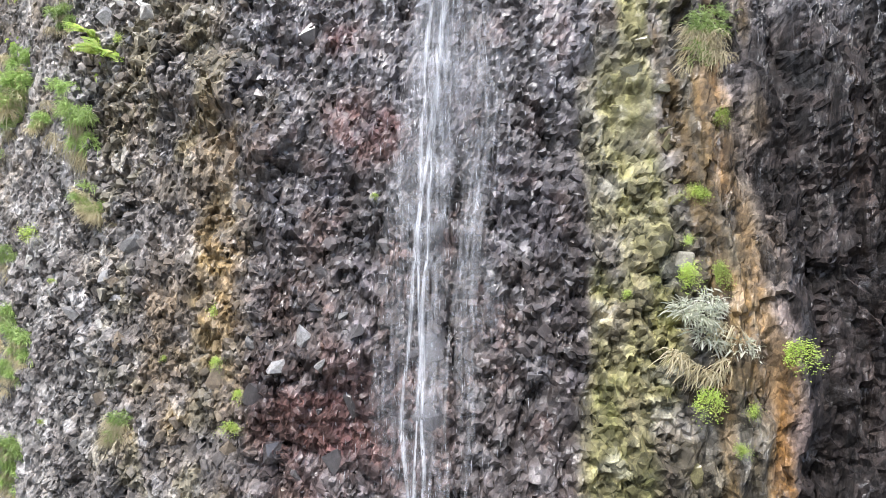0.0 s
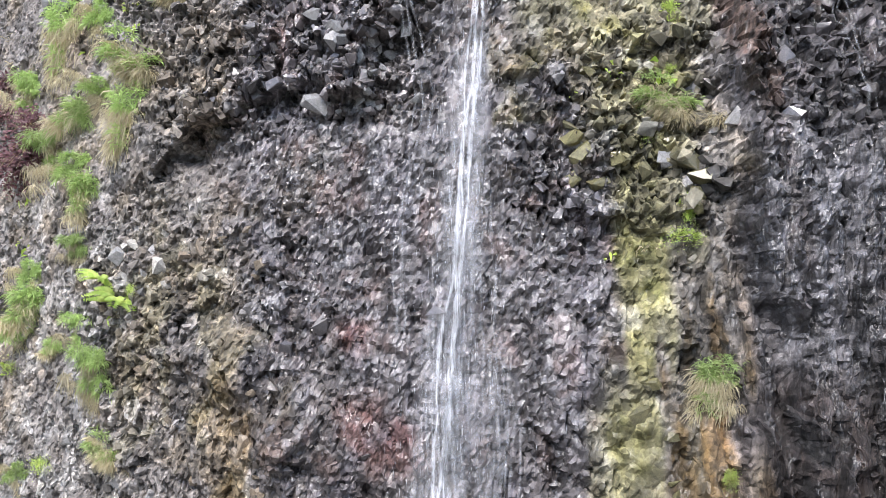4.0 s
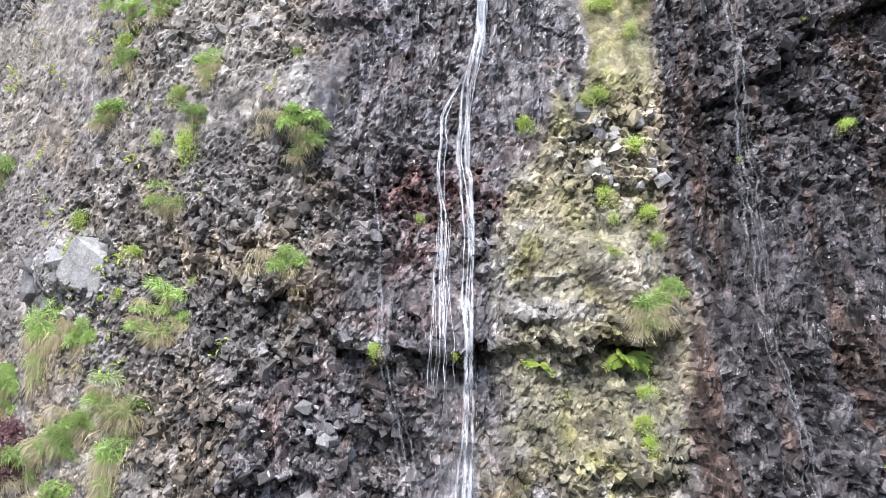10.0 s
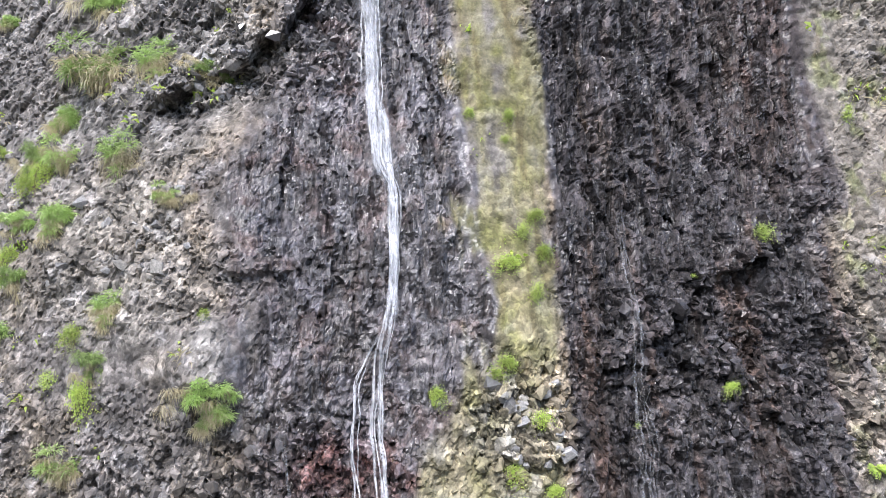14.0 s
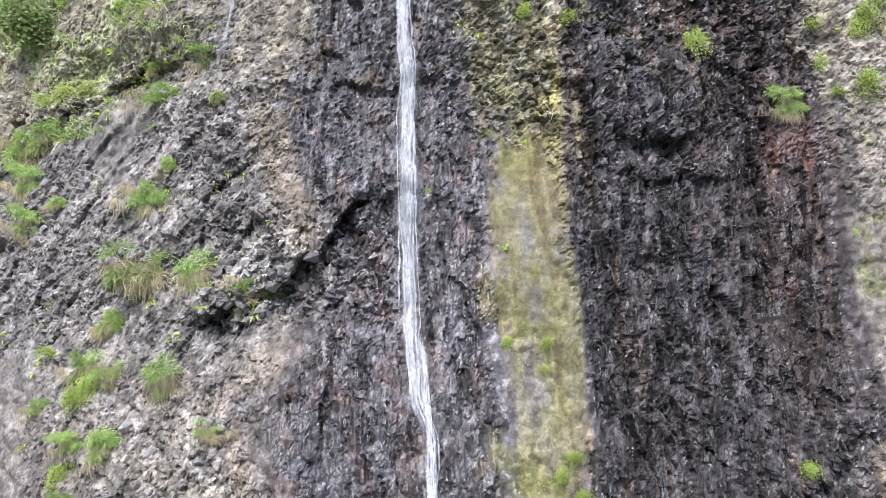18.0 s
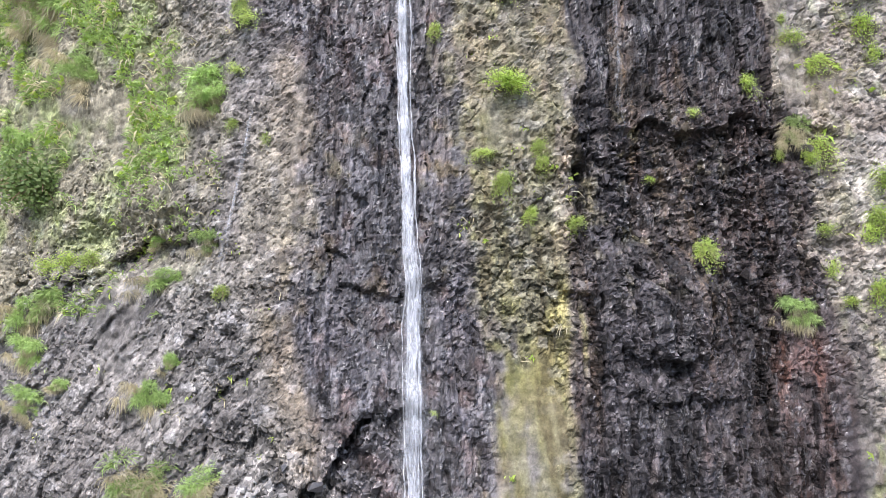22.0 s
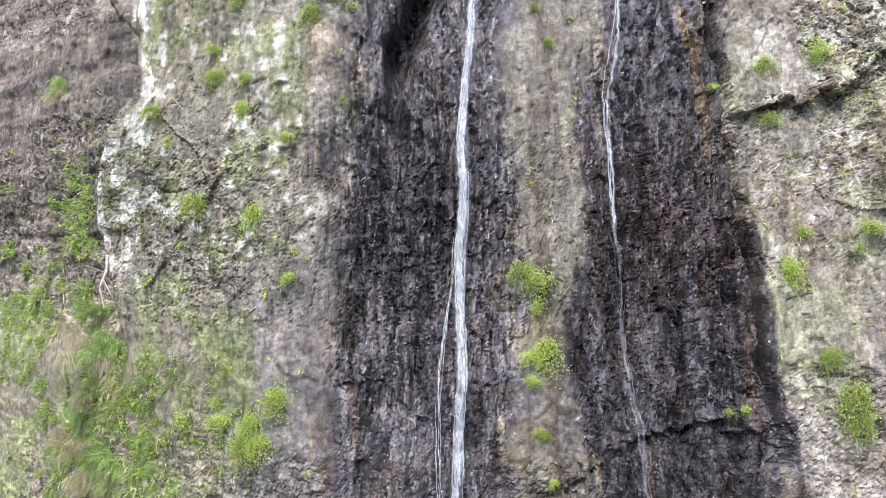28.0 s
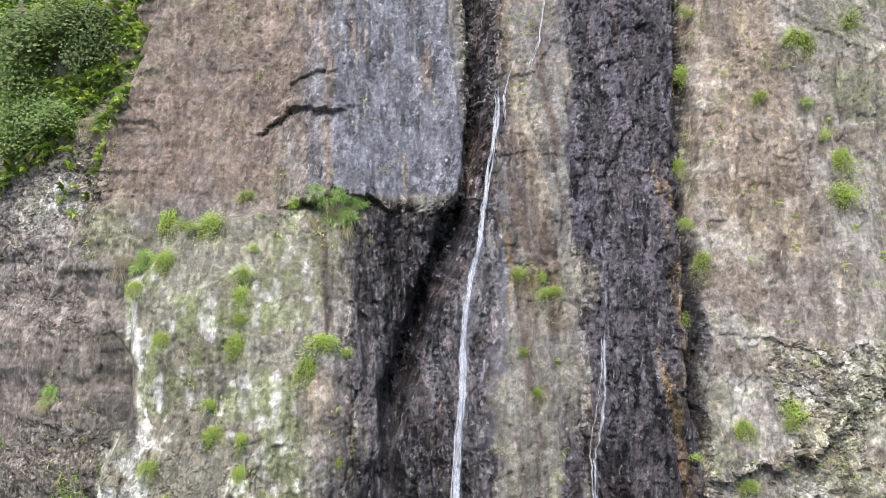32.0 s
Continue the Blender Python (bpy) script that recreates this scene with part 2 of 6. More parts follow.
def relief(x, z):
    """y, rubble share, cell tone and joints at places on the face."""
    wx = x + 0.22 * fbm(x * 0.9, z * 0.7, 11, 3) + 0.035 * fbm(x * 4, z * 3.5, 12, 1)
    wz = z + 0.18 * fbm(x * 0.9, z * 0.9, 21, 3) + 0.025 * fbm(x * 5, z * 5, 22, 1)
    moss_l, moss_r = np.interp(wz, *MOSS_L), np.interp(wz, *MOSS_R)
    dark_l, dark_r = np.interp(wz, *DARK_L), np.interp(wz, *DARK_R)
    wet_l = np.interp(wz, *WET_L)
    # how broken the stone is
    rub = 0.42 + 0.25 * fbm(x * 0.5, z * 0.5, 31, 3) - 0.28 * smooth(26, 31, z) - 0.1 * smooth(14, 17, z)
    for x0, x1, z0, z1, share in ((-4.2, -1.3, 2, 9.0, 0.3), (-1.3, 0.9, 2, 6.6, 0.14), (-3.4, -0.3, 9.9, 11.6, 0.75), (0.6, 2.2, 8.8, 10.4, 0.7), (2.3, 8, 9.4, 11.4, 0.6), (2.6, 6.4, 12.9, 14.9, 0.5), (2.9, 6.3, 20.7, 23.1, 0.5),
                                  (0.8, 2.8, 19.9, 22.6, 0.32), (1.3, 2.45, 13.1, 14.0, 0.7), (-4.6, -1.5, 14.6, 16.8, 0.18), (-2.2, 0.4, 17.3, 18.9, 0.45), (-4.8, -1.5, 11.0, 13.6, 0.35),
                                  (-1.5, 0.6, 12.2, 13.6, 0.5), (2.6, 4.0, 8.0, 9.3, -0.2), (-1.3, 1.3, 13.5, 17.3, -0.22), (-1.7, 0.9, 7.4, 9.9, -0.04), (-12, -6.2, 29, 34, 0.35), (7.5, 13, 32, 36, 0.3), (-6.3, -3, 30, 33, 0.2), (-12, -7, 36, 41, 0.35), (6.3, 9, 19, 30, 0.08), (1.2, 1.75, 2, 6.2, 0.35)):
        rub = rub + share * box(wx, wz, x0, x1, z0, z1)
    mid = smooth(wet_l - 0.3, wet_l + 0.3, wx) * smooth(moss_l + 0.2, moss_l - 0.2, wx)
    rub = rub - 0.22 * mid * smooth(15, 16.5, z) * smooth(30, 26, z)
    rub = rub - 0.6 * smooth(moss_l, moss_l + 0.2, wx) * smooth(moss_r, moss_r - 0.2, wx) * (smooth(14, 15, z) * smooth(20.6, 18.2, z + 0.8 * fbm(x * 2, z, 99, 2)) + smooth(29, 34, z) + 0.3 * smooth(6.5, 7.0, z) * smooth(8.8, 8.2, z))
    wall = smooth(dark_l, dark_l + 0.25, wx) * smooth(dark_r, dark_r - 0.3, wx)
    rub = rub - 0.16 * wall
    column = smooth(moss_r, moss_r + 0.15, wx) * smooth(dark_l + 0.1, dark_l - 0.1, wx) * smooth(9, 8, z)
    rub = rub - 0.5 * column
    slab = box(wx, wz, -2.2, 1.75, 39.3, 60, 0.2) * smooth(0.1, -0.1, wx - np.interp(wz, *GULLY))
    rub = rub - 0.5 * slab
    gx = wx - np.interp(wz, *GULLY)
    cx = wx - np.interp(wz, *CRACK)
    rub = rub + 0.6 * np.exp(-(gx / 0.45) ** 4) * smooth(33, 36, z) + 0.5 * np.exp(-(cx / 0.22) ** 4) * smooth(29, 31, z)
    bare_slope = smooth(wet_l - 0.4, wet_l - 1.2, wx) * smooth(16.3, 17.3, z) * smooth(21.5, 20, z)
    rub = rub + 0.12 * bare_slope
    steps = 0.0
    for points, *shape in LEDGES:
        step, near = ledge(x, z, points, *shape)
        steps = steps + step
        rub = rub + 0.45 * near * smooth(0.05, 0.2, shape[0])
    rub = np.clip(rub, 0.03, 1.0)
    y = large_form(x, z) + steps
    y = y + 0.16 * fbm(x * 0.55, z * 0.45, 41, 3) + 0.07 * fbm(x * 1.6, z * 1.3, 45, 3) * (0.5 + rub)
    # broken stone at four sizes
    f0, t0, e0 = cells(wx * 1.25 + 0.3 * wz, wz * 1.5, 51)
    f1, t1, e1 = cells(wx * 2.9, wz * 3.5 + wx, 52)
    f2, t2, e2 = cells(wx * 6.3 + wz, wz * 7.4, 53)
    f3, t3, e3 = cells(wx * 12.5, wz * 15.0 - wx * 3, 54)
    y = y - rub * (0.075 * f0 + 0.085 * f1 + 0.075 * f2) - (0.010 + 0.042 * rub) * f3 * smooth(32, 22, z)
    y = y + rub * (0.065 * smooth(0.11, 0.0, e1) + 0.04 * smooth(0.13, 0.0, e2))
    f4, t4, e4 = cells(wx * 0.55 + 0.15 * wz, wz * 0.42, 55)
    f5, t5, e5 = cells(wx * 1.5, wz * 0.9 + 0.3 * wx, 56)
    smooth_part = smooth(24, 29, z) * (1 - slab)
    y = y - smooth_part * (0.08 * f4 + 0.035 * f5) + smooth_part * smooth(0.0, 0.5, fbm(x * 0.7, z * 0.7, 58, 2)) * 0.03 * smooth(0.03, 0.0, e5)
    # water-worn flutes
    flute = np.clip(wall + mid * (0.75 * smooth(12.8, 14, z) + 0.22 * smooth(7, 8, z) * smooth(10.5, 9.5, z)) + 0.4 * smooth(27, 30, z) + 0.8 * smooth(-1.6, -0.8, wx) * smooth(0.4, 0.1, gx) * smooth(28, 30, z) * smooth(39.3, 38.5, z) + 0.8 * column + 0.3 * slab, 0, 1)
    lean = x + 0.02 * z
    y = y + flute * (0.09 * fbm(lean * 2.2, z * 0.4, 61, 3) + 0.15 * np.abs(fbm(lean * 6.0, z * 0.5, 65, 3)) - 0.09 * np.abs(fbm(lean * 13, z * 1.3, 67, 2)))
    # slanting slabs of the bare slope
    f8, t8, e8 = cells((0.8 * wx - 0.6 * wz) * 2.4, (0.6 * wx + 0.8 * wz) * 1.0, 73)
    y = y - bare_slope * (0.10 * f8 - 0.05 * smooth(0.08, 0.0, e8))
    # slabs and spalls between upright joints
    f6, t6, e6 = cells(wx * 3.0 + 0.12 * wz, wz * 1.25 - 0.4 * wx, 57)
    f7, t7, e7 = cells(wx * 7.5, wz * 2.6 + wx, 59)
    spall = np.clip(flute * (1 - slab), 0, 1) * (1 - 0.6 * rub)
    y = y - spall * (0.11 * f6 + 0.075 * f7 - 0.06 * smooth(0.09, 0.0, e6) * smooth(-0.1, 0.3, fbm(x * 0.9, z * 0.7, 93, 2)) - 0.03 * smooth(0.10, 0.0, e7))
    y = y + (1 - slab) * (0.014 - 0.010 * rub) * fbm(x * 13, z * 11, 71, 2)
    # bedding in the recess, upright ribs on the high stone
    y = y + 0.16 * fbm(x * 0.5, z * 2.2, 81, 3) * smooth(-4.8, -6.6, x) * smooth(29, 31, z)
    y = y + 0.10 * np.abs(fbm(x * 1.4, z * 0.22, 83, 3)) * smooth(28, 31, z) * (1 - slab) * (1 - wall) + 0.05 * np.abs(fbm(x * 3.0 + 0.3 * z, z * 0.5, 85, 3)) * smooth(28, 31, z) * (1 - slab) * (1 - wall)
    y = y + bare_slope * (0.26 * np.abs(fbm((0.8 * x - 0.6 * z) * 1.5, (0.6 * x + 0.8 * z) * 0.35, 87, 3)) + 0.10 * np.abs(fbm((0.8 * x - 0.6 * z) * 5, (0.6 * x + 0.8 * z) * 1.2, 89, 2)))
    # steps in plan: the brow stands before the recess, the slab before the gully, the wall before the crack
    brow = np.interp(wz, *BROW)
    shelf = np.interp(wx, [-6.2, -5.7, -4.7, -3.4, -2.3, -1.0], [37.2, 37.6, 38.5, 39.0, 39.05, 39.1])
    inside = smooth(brow - 0.15, brow + 0.12, wx) * smooth(shelf + 0.15, shelf - 0.1, wz)
    y = y + (0.75 * (1 - inside) - 0.15) * smooth(-1.0, -3.2, x) * smooth(28, 30.5, z)
    slope = np.interp(wz, *SLOPE)
    y = y + 0.5 * smooth(slope + 0.1, slope - 0.2, wx) * smooth(35, 37, z)
    y = y + 0.85 * np.exp(-(gx / (0.20 + 0.12 * smooth(40, 36, z))) ** 4) * smooth(33.5, 36.5, z) + 0.3 * np.exp(-(gx / 0.3) ** 2) * smooth(31, 33, z) * smooth(37, 35, z)
    y = y + 0.55 * np.exp(-(cx / (0.13 + 0.12 * smooth(34, 38, z))) ** 4) * smooth(26.5, 29, z) - 0.35 * np.exp(-np.clip(-cx, 0, None) / 0.9) * smooth(0.05, -0.1, cx) * smooth(27, 31, z)
    y = y - 0.5 * wall * smooth(4.2, 9.0, z) * smooth(12.5, 9.4, z)
    ragged = smooth(-1.7, -0.2, wx + 0.35 * fbm(x * 3, z * 0.4, 97, 2)) * smooth(0.35, 0.05, gx) * smooth(30.5, 33, z) * smooth(39.2, 38.2, z)
    y = y + ragged * (0.14 + 0.35 * fbm(lean * 3.2, z * 0.35, 91, 3) + 0.22 * np.abs(fbm(lean * 7, z * 1.2, 95, 2)))
    edge = wx - dark_l
    y = y + 0.22 * smooth(-0.05, 0.12, edge) * np.exp(-np.clip(edge, 0, None) / 1.6) * smooth(9.5, 8, z)
    # single swells
    for bx, bz, rx, rz, out in ((-1.6, 14.2, 0.35, 0.5, 0.35), (-2.1, 7.45, 0.55, 0.3, 0.28), (-1.5, 6.95, 0.24, 0.28, 0.22), (-0.75, 5.2, 0.35, 0.3, 0.2), (1.75, 12.2, 0.3, 0.35, 0.2), (1.1, 12.3, 0.8, 0.4, 0.2),
                                (3.6, 20.6, 0.7, 0.7, 0.3), (1.05, 11.78, 0.45, 0.14, 0.16), (-4.9, 12.4, 0.5, 0.45, 0.4), (2.0, 5.0, 0.25, 0.7, 0.12), (-4.3, 36.6, 1.2, 1.4, 0.3), (4.6, 25.0, 0.8, 1.2, 0.15), (2.3, 34.0, 0.6, 1.2, 0.2)):
        y = y - out * blob(wx, wz, bx, bz, rx, rz)
    for bx, bz, rx, rz, deep in ((-2.65, 9.65, 0.22, 0.14, 0.25), (-0.65, 10.4, 0.25, 0.25, 0.2), (1.3, 16.0, 0.10, 0.22, 0.2), (-4.0, 21.4, 1.3, 0.5, 0.5), (-5.6, 7.6, 0.5, 0.3, 0.3), (3.1, 22.4, 0.15, 0.2, 0.3)):
        y = y + deep * blob(wx, wz, bx, bz, rx, rz)
    return y, rub, (t0 * 0.3 + t1 * 0.4 + t2 * 0.3), t2, flute, wx, wz, slab


def mix(a, b, t):
    t = np.asarray(t)[..., None]
    return a * (1 - t) + np.asarray(b) * t


def pigment_and_shade(x, z, rub, tone, tone_small, wx, wz, slab):
    """Colour of the stone and what grows on it or runs down it, with some painted shade and sheen, and how wet it is.
    """
    moss_l, moss_r = np.interp(wz, *MOSS_L), np.interp(wz, *MOSS_R)
    dark_l, dark_r = np.interp(wz, *DARK_L), np.interp(wz, *DARK_R)
    wet_l = np.interp(wz, *WET_L)
    wx = wx + (0.34 + 0.22 * smooth(24, 32, z)) * fbm(x * 1.6, z * 0.3, 221, 4) + 0.14 * fbm(x * 4, z * 0.7, 227, 2) + 0.09 * fbm(x * 9, z * 1.3, 225, 2)
    n1, n2, n3 = fbm(x * 0.45, z * 0.45, 201, 4), fbm(x * 1.5, z * 1.2, 205, 4), fbm(x * 4.5, z * 4, 209, 3)
    run = fbm(x * 3.2 + 0.4 * n1, z * 0.35, 213, 4)
    run_fine = fbm(x * 11, z * 0.9, 217, 3)
    col = mix(np.full(x.shape + (3,), (0.165, 0.15, 0.14)), (0.235, 0.19, 0.135), smooth(-0.25, 0.5, n2 + 0.5 * n1))
    wet = np.full(x.shape, 0.45)
    wet = wet + 0.35 * smooth(15, 12, z) * smooth(-4.2, -3.0, wx)
    # dry weathered stone
    left = smooth(wet_l + 0.1, wet_l - 0.9, wx)
    high = smooth(12.5, 16, z)
    col = mix(col, (0.185, 0.174, 0.162), left * (0.25 + 0.45 * high) * smooth(-0.5, 0.4, n2))
    col = mix(col, (0.215, 0.20, 0.175), left * high * 0.6 * smooth(0.0, 0.5, n1 + 0.5 * n3))
    wet = wet - 0.35 * left * (0.4 + 0.6 * high)
    bare_slope = smooth(wet_l - 0.3, wet_l - 1.0, wx) * smooth(16.3, 17.3, z) * smooth(21.5, 20, z)
    col = mix(col, (0.185, 0.175, 0.165), bare_slope * 0.8)
    col = mix(col, (0.11, 0.10, 0.095), bare_slope * 0.6 * smooth(0.05, 0.35, fbm((0.8 * x - 0.6 * z) * 2.2, (0.6 * x + 0.8 * z) * 0.5, 253, 3)))
    pale_edge = smooth(-2.6, -4.0, wx) * smooth(12, 9, z)
    col = mix(col, (0.29, 0.28, 0.265), pale_edge * 0.7 * smooth(-0.3, 0.4, n3))
    # soil and roots between the grass
    soil = smooth(-2.2, -3.6, wx) * smooth(20.3, 22, z) * smooth(33, 28, z) + box(wx, wz, -9.5, -6.4, 20, 34, 0.6) + box(wx, wz, -14, -6.7, 40, 50, 0.6)
    col = mix(col, (0.27, 0.245, 0.165), np.clip(soil, 0, 1) * 0.7)
    col = mix(col, (0.22, 0.265, 0.10), np.clip(soil, 0, 1) * 0.7 * smooth(-0.1, 0.35, n2))
    # wet middle; its bluish grey has some reflected sky painted in
    mid = smooth(wet_l - 0.35, wet_l + 0.25, wx + 0.25 * run) * smooth(moss_l + 0.15, moss_l - 0.1, wx)
    col = mix(col, (0.112, 0.103, 0.107), mid * 0.88 * smooth(16, 12, z))
    col = mix(col, (0.12, 0.113, 0.12), mid * 0.9 * smooth(12, 15, z))
    col = mix(col, (0.085, 0.068, 0.062), mid * 0.6 * smooth(0.05, 0.5, run + 0.4 * n2))
    col = mix(col, (0.075, 0.056, 0.05), mid * 0.55 * smooth(7.2, 5.6, z + 0.5 * n2))
    wet = np.maximum(wet, mid * 0.95)
    # bare tan stone high up
    tan = smooth(30, 33.5, z) * smooth(wet_l + 0.2, wet_l - 0.3, wx)
    col = mix(col, (0.25, 0.215, 0.17), tan * smooth(-0.6, 0.3, n2) * 0.85)
    brown = box(wx, wz, -7.2, -2.4, 39.2, 60, 0.4)
    col = mix(col, (0.20, 0.158, 0.125), brown * 0.85)
    col = mix(col, (0.22, 0.21, 0.20), box(wx, wz, -3.2, -0.8, 26, 35, 0.5) * smooth(-0.1, 0.25, run) * 0.8)
    # moss band
    ragged = wx + (0.3 * n2 + 0.25 * n3 + 0.2 * run_fine) * smooth(13, 15, z)
    band = smooth(moss_l - 0.12, moss_l + 0.22, ragged) * smooth(moss_r + 0.1, moss_r - 0.15, ragged) * smooth(43.5, 41.5, z + 0.8 * run)
    strength = np.interp(z + (1.5 * run + 0.9 * n2) * smooth(17, 18.5, z), [3, 9, 10.5, 12.5, 14, 15, 19.5, 21, 23.5, 27, 31, 36, 50], [0.95, 0.9, 0.5, 0.4, 0.45, 0.85, 0.8, 0.6, 0.42, 0.28, 0.25, 0.12, 0.0])
    col = mix(col, (0.225, 0.212, 0.17), band * 0.85 * smooth(-0.9, 0.1, n3 + run) * np.interp(z, [3, 8.5, 9.5, 12.5, 14, 16, 20, 28, 36, 40], [0.5, 0.5, 0.3, 0.4, 0.7, 0.8, 0.5, 0.5, 0.6, 0.9]))
    col = mix(col, (0.195, 0.182, 0.075), band * np.clip(strength * (0.9 + 0.5 * n3 + 0.35 * run_fine), 0, 1) * smooth(-1.6, -0.4, n2 + 0.6 * run) * 0.95)
    col = mix(col, (0.11, 0.115, 0.035), band * strength * smooth(0.1, 0.6, n3 + 0.5 * n2) * 0.8)
    wedge = smooth(moss_r - 0.25 - 0.5 * smooth(21.3, 19.3, z), moss_r - 0.1 - 0.5 * smooth(21.3, 19.3, z), wx) * smooth(moss_r + 0.05, moss_r - 0.08, wx) * smooth(19.0, 19.6, z) * smooth(21.2, 20.7, z)
    col = mix(col, (0.215, 0.195, 0.075), wedge * 0.8)
    col = mix(col, (0.075, 0.055, 0.028), band * 0.6 * smooth(14, 15, z) * smooth(24, 22, z) * smooth(0.08, 0.35, run_fine + 0.6 * run))
    wet = wet * (1 - band) + band * np.interp(z, [3, 9, 14, 24, 34, 40], [0.5, 0.5, 0.25, 0.4, 0.3, 0.15])
    spread = box(wx, wz, 0.5, 2.3, 8.8, 12.6, 0.4) + 0.6 * box(wx, wz, -1.4, 1.3, 20.2, 23, 0.5) + 0.5 * box(wx, wz, -3.4, -1.6, 3, 9, 0.7)
    col = mix(col, (0.165, 0.152, 0.06), np.clip(spread, 0, 1) * smooth(0.0, 0.5, n3 + n2) * 0.75)
    # smooth brown column and its rust
    column = smooth(moss_r, moss_r + 0.12, wx) * smooth(dark_l + 0.05, dark_l - 0.1, wx) * smooth(10.5, 9, z)
    col = mix(col, (0.095, 0.082, 0.055), column * 0.9)
    col = mix(col, (0.20, 0.19, 0.185), column * smooth(7.4, 8.2, z) * 0.7)
    col = mix(col, (0.06, 0.05, 0.03), column * 0.85 * smooth(0.0, 0.4, run_fine + 0.5 * run))
    col = mix(col, (0.16, 0.10, 0.035), column * 0.5 * smooth(0.1, 0.45, run_fine - 0.5 * run))
    rust = np.exp(-((wx - dark_l + 0.06) / 0.10) ** 2) * smooth(-0.5, 0.35, run) * smooth(3.0, 4.5, z) * smooth(8.8, 7.6, z)
    col = mix(col, (0.26, 0.12, 0.02), np.clip(1.3 * rust * (0.5 + 0.9 * run + 0.6 * blob(wx, wz, 2.25, 5.6, 0.4, 0.9)), 0, 1) * 0.85)
    # dark wet wall
    wall = smooth(dark_l - 0.02, dark_l + 0.12, wx + 0.06 * run_fine) * smooth(dark_r + 0.2, dark_r - 0.25, wx + 0.2 * run)
    col = mix(col, (0.052, 0.047, 0.051), wall * 0.95)
    col = mix(col, (0.06, 0.054, 0.058), wall * 0.6 * smooth(14, 17, z) * smooth(-0.1, 0.35, n3 + 0.5 * n2))
    col = mix(col, (0.07, 0.042, 0.03), wall * 0.75 * smooth(0.05, 0.5, run + 0.3 * run_fine))
    col = mix(col, (0.115, 0.088, 0.045), wall * 0.6 * smooth(0.3, 0.62, run + 0.35 * run_fine) * smooth(14, 18, z))
    col = mix(col, (0.12, 0.104, 0.12), wall * 0.8 * smooth(33, 38, z))
    # near black low down: shade under the overhang, put into the colour
    col = mix(col, (0.022, 0.016, 0.014), wall * 0.9 * smooth(8.8, 7.4, z))
    wet = np.maximum(wet * (1 - wall), wall * (1 - 0.28 * smooth(8.4, 7.2, z + 0.6 * n2)))
    col = mix(col, (0.045, 0.026, 0.018), wall * 0.75 * smooth(4.2, 5.2, wx + 0.4 * n2) * smooth(15.5, 17, z) * smooth(25, 23, z))
    broken = box(wx, wz, 2.9, 6.4, 20.6, 23.8, 0.5) * wall * smooth(5.0, 4.0, wx + 0.4 * n2)
    col = mix(col, (0.085, 0.066, 0.056), broken * 0.8 * smooth(-0.4, 0.3, n3 + 0.5 * n2))
    col = mix(col, (0.17, 0.155, 0.07), broken * 0.6 * smooth(0.15, 0.5, n3 - 0.4 * run))
    # sky reflection on one facet, painted in as paler blue-grey
    painted_sheen = box(wx, wz, 2.25, 2.95, 7.6, 9.6, 0.25)
    col = mix(col, (0.11, 0.108, 0.115), painted_sheen * 0.7)
    # stone beyond the wall
    right = smooth(dark_r - 0.1, dark_r + 0.35, wx + 0.2 * run)
    col = mix(col, (0.20, 0.178, 0.15), right * 0.92)
    col = mix(col, (0.33, 0.305, 0.27), right * 0.5 * smooth(0.0, 0.45, n1 + 0.5 * n2) * smooth(17, 24, z))
    col = mix(col, (0.32, 0.288, 0.245), right * 0.7 * smooth(18, 22, z))
    col = mix(col, (0.20, 0.165, 0.12), right * 0.6 * smooth(0.05, 0.4, run))
    col = mix(col, (0.16, 0.18, 0.06), right * 0.55 * smooth(0.2, 0.5, n3 + 0.4 * n1))
    col = mix(col, (0.27, 0.21, 0.15), box(wx, wz, 6.9, 9.4, 38.0, 50, 0.5) * 0.8)
    wet = wet * (1 - right) + 0.06 * right
    # blue-grey slab, tan tongue beside the fall
    stained = slab * smooth(-2.5, -1.1, x + 1.3 * run + 0.5 * run_fine + 0.25 * n2)
    col = mix(col, (0.20, 0.158, 0.125), slab * 0.9)
    col = mix(col, (0.165, 0.175, 0.20), stained * 0.92)
    col = mix(col, (0.10, 0.10, 0.11), stained * 0.7 * smooth(0.1, 0.4, run + 0.5 * run_fine))
    col = mix(col, (0.25, 0.17, 0.09), stained * 0.5 * smooth(0.32, 0.5, run - 0.4 * run_fine))
    wet = wet * (1 - slab) + 0.2 * slab + 0.55 * stained
    # deep shade of gully and crack, painted near black along their grooves
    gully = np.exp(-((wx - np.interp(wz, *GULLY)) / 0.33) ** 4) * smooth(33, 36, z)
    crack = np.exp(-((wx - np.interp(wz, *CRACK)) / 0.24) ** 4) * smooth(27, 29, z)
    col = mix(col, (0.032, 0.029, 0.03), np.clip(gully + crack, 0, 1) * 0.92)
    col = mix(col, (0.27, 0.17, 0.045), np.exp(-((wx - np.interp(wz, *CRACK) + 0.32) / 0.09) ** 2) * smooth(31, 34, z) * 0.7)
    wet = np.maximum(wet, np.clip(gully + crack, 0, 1))
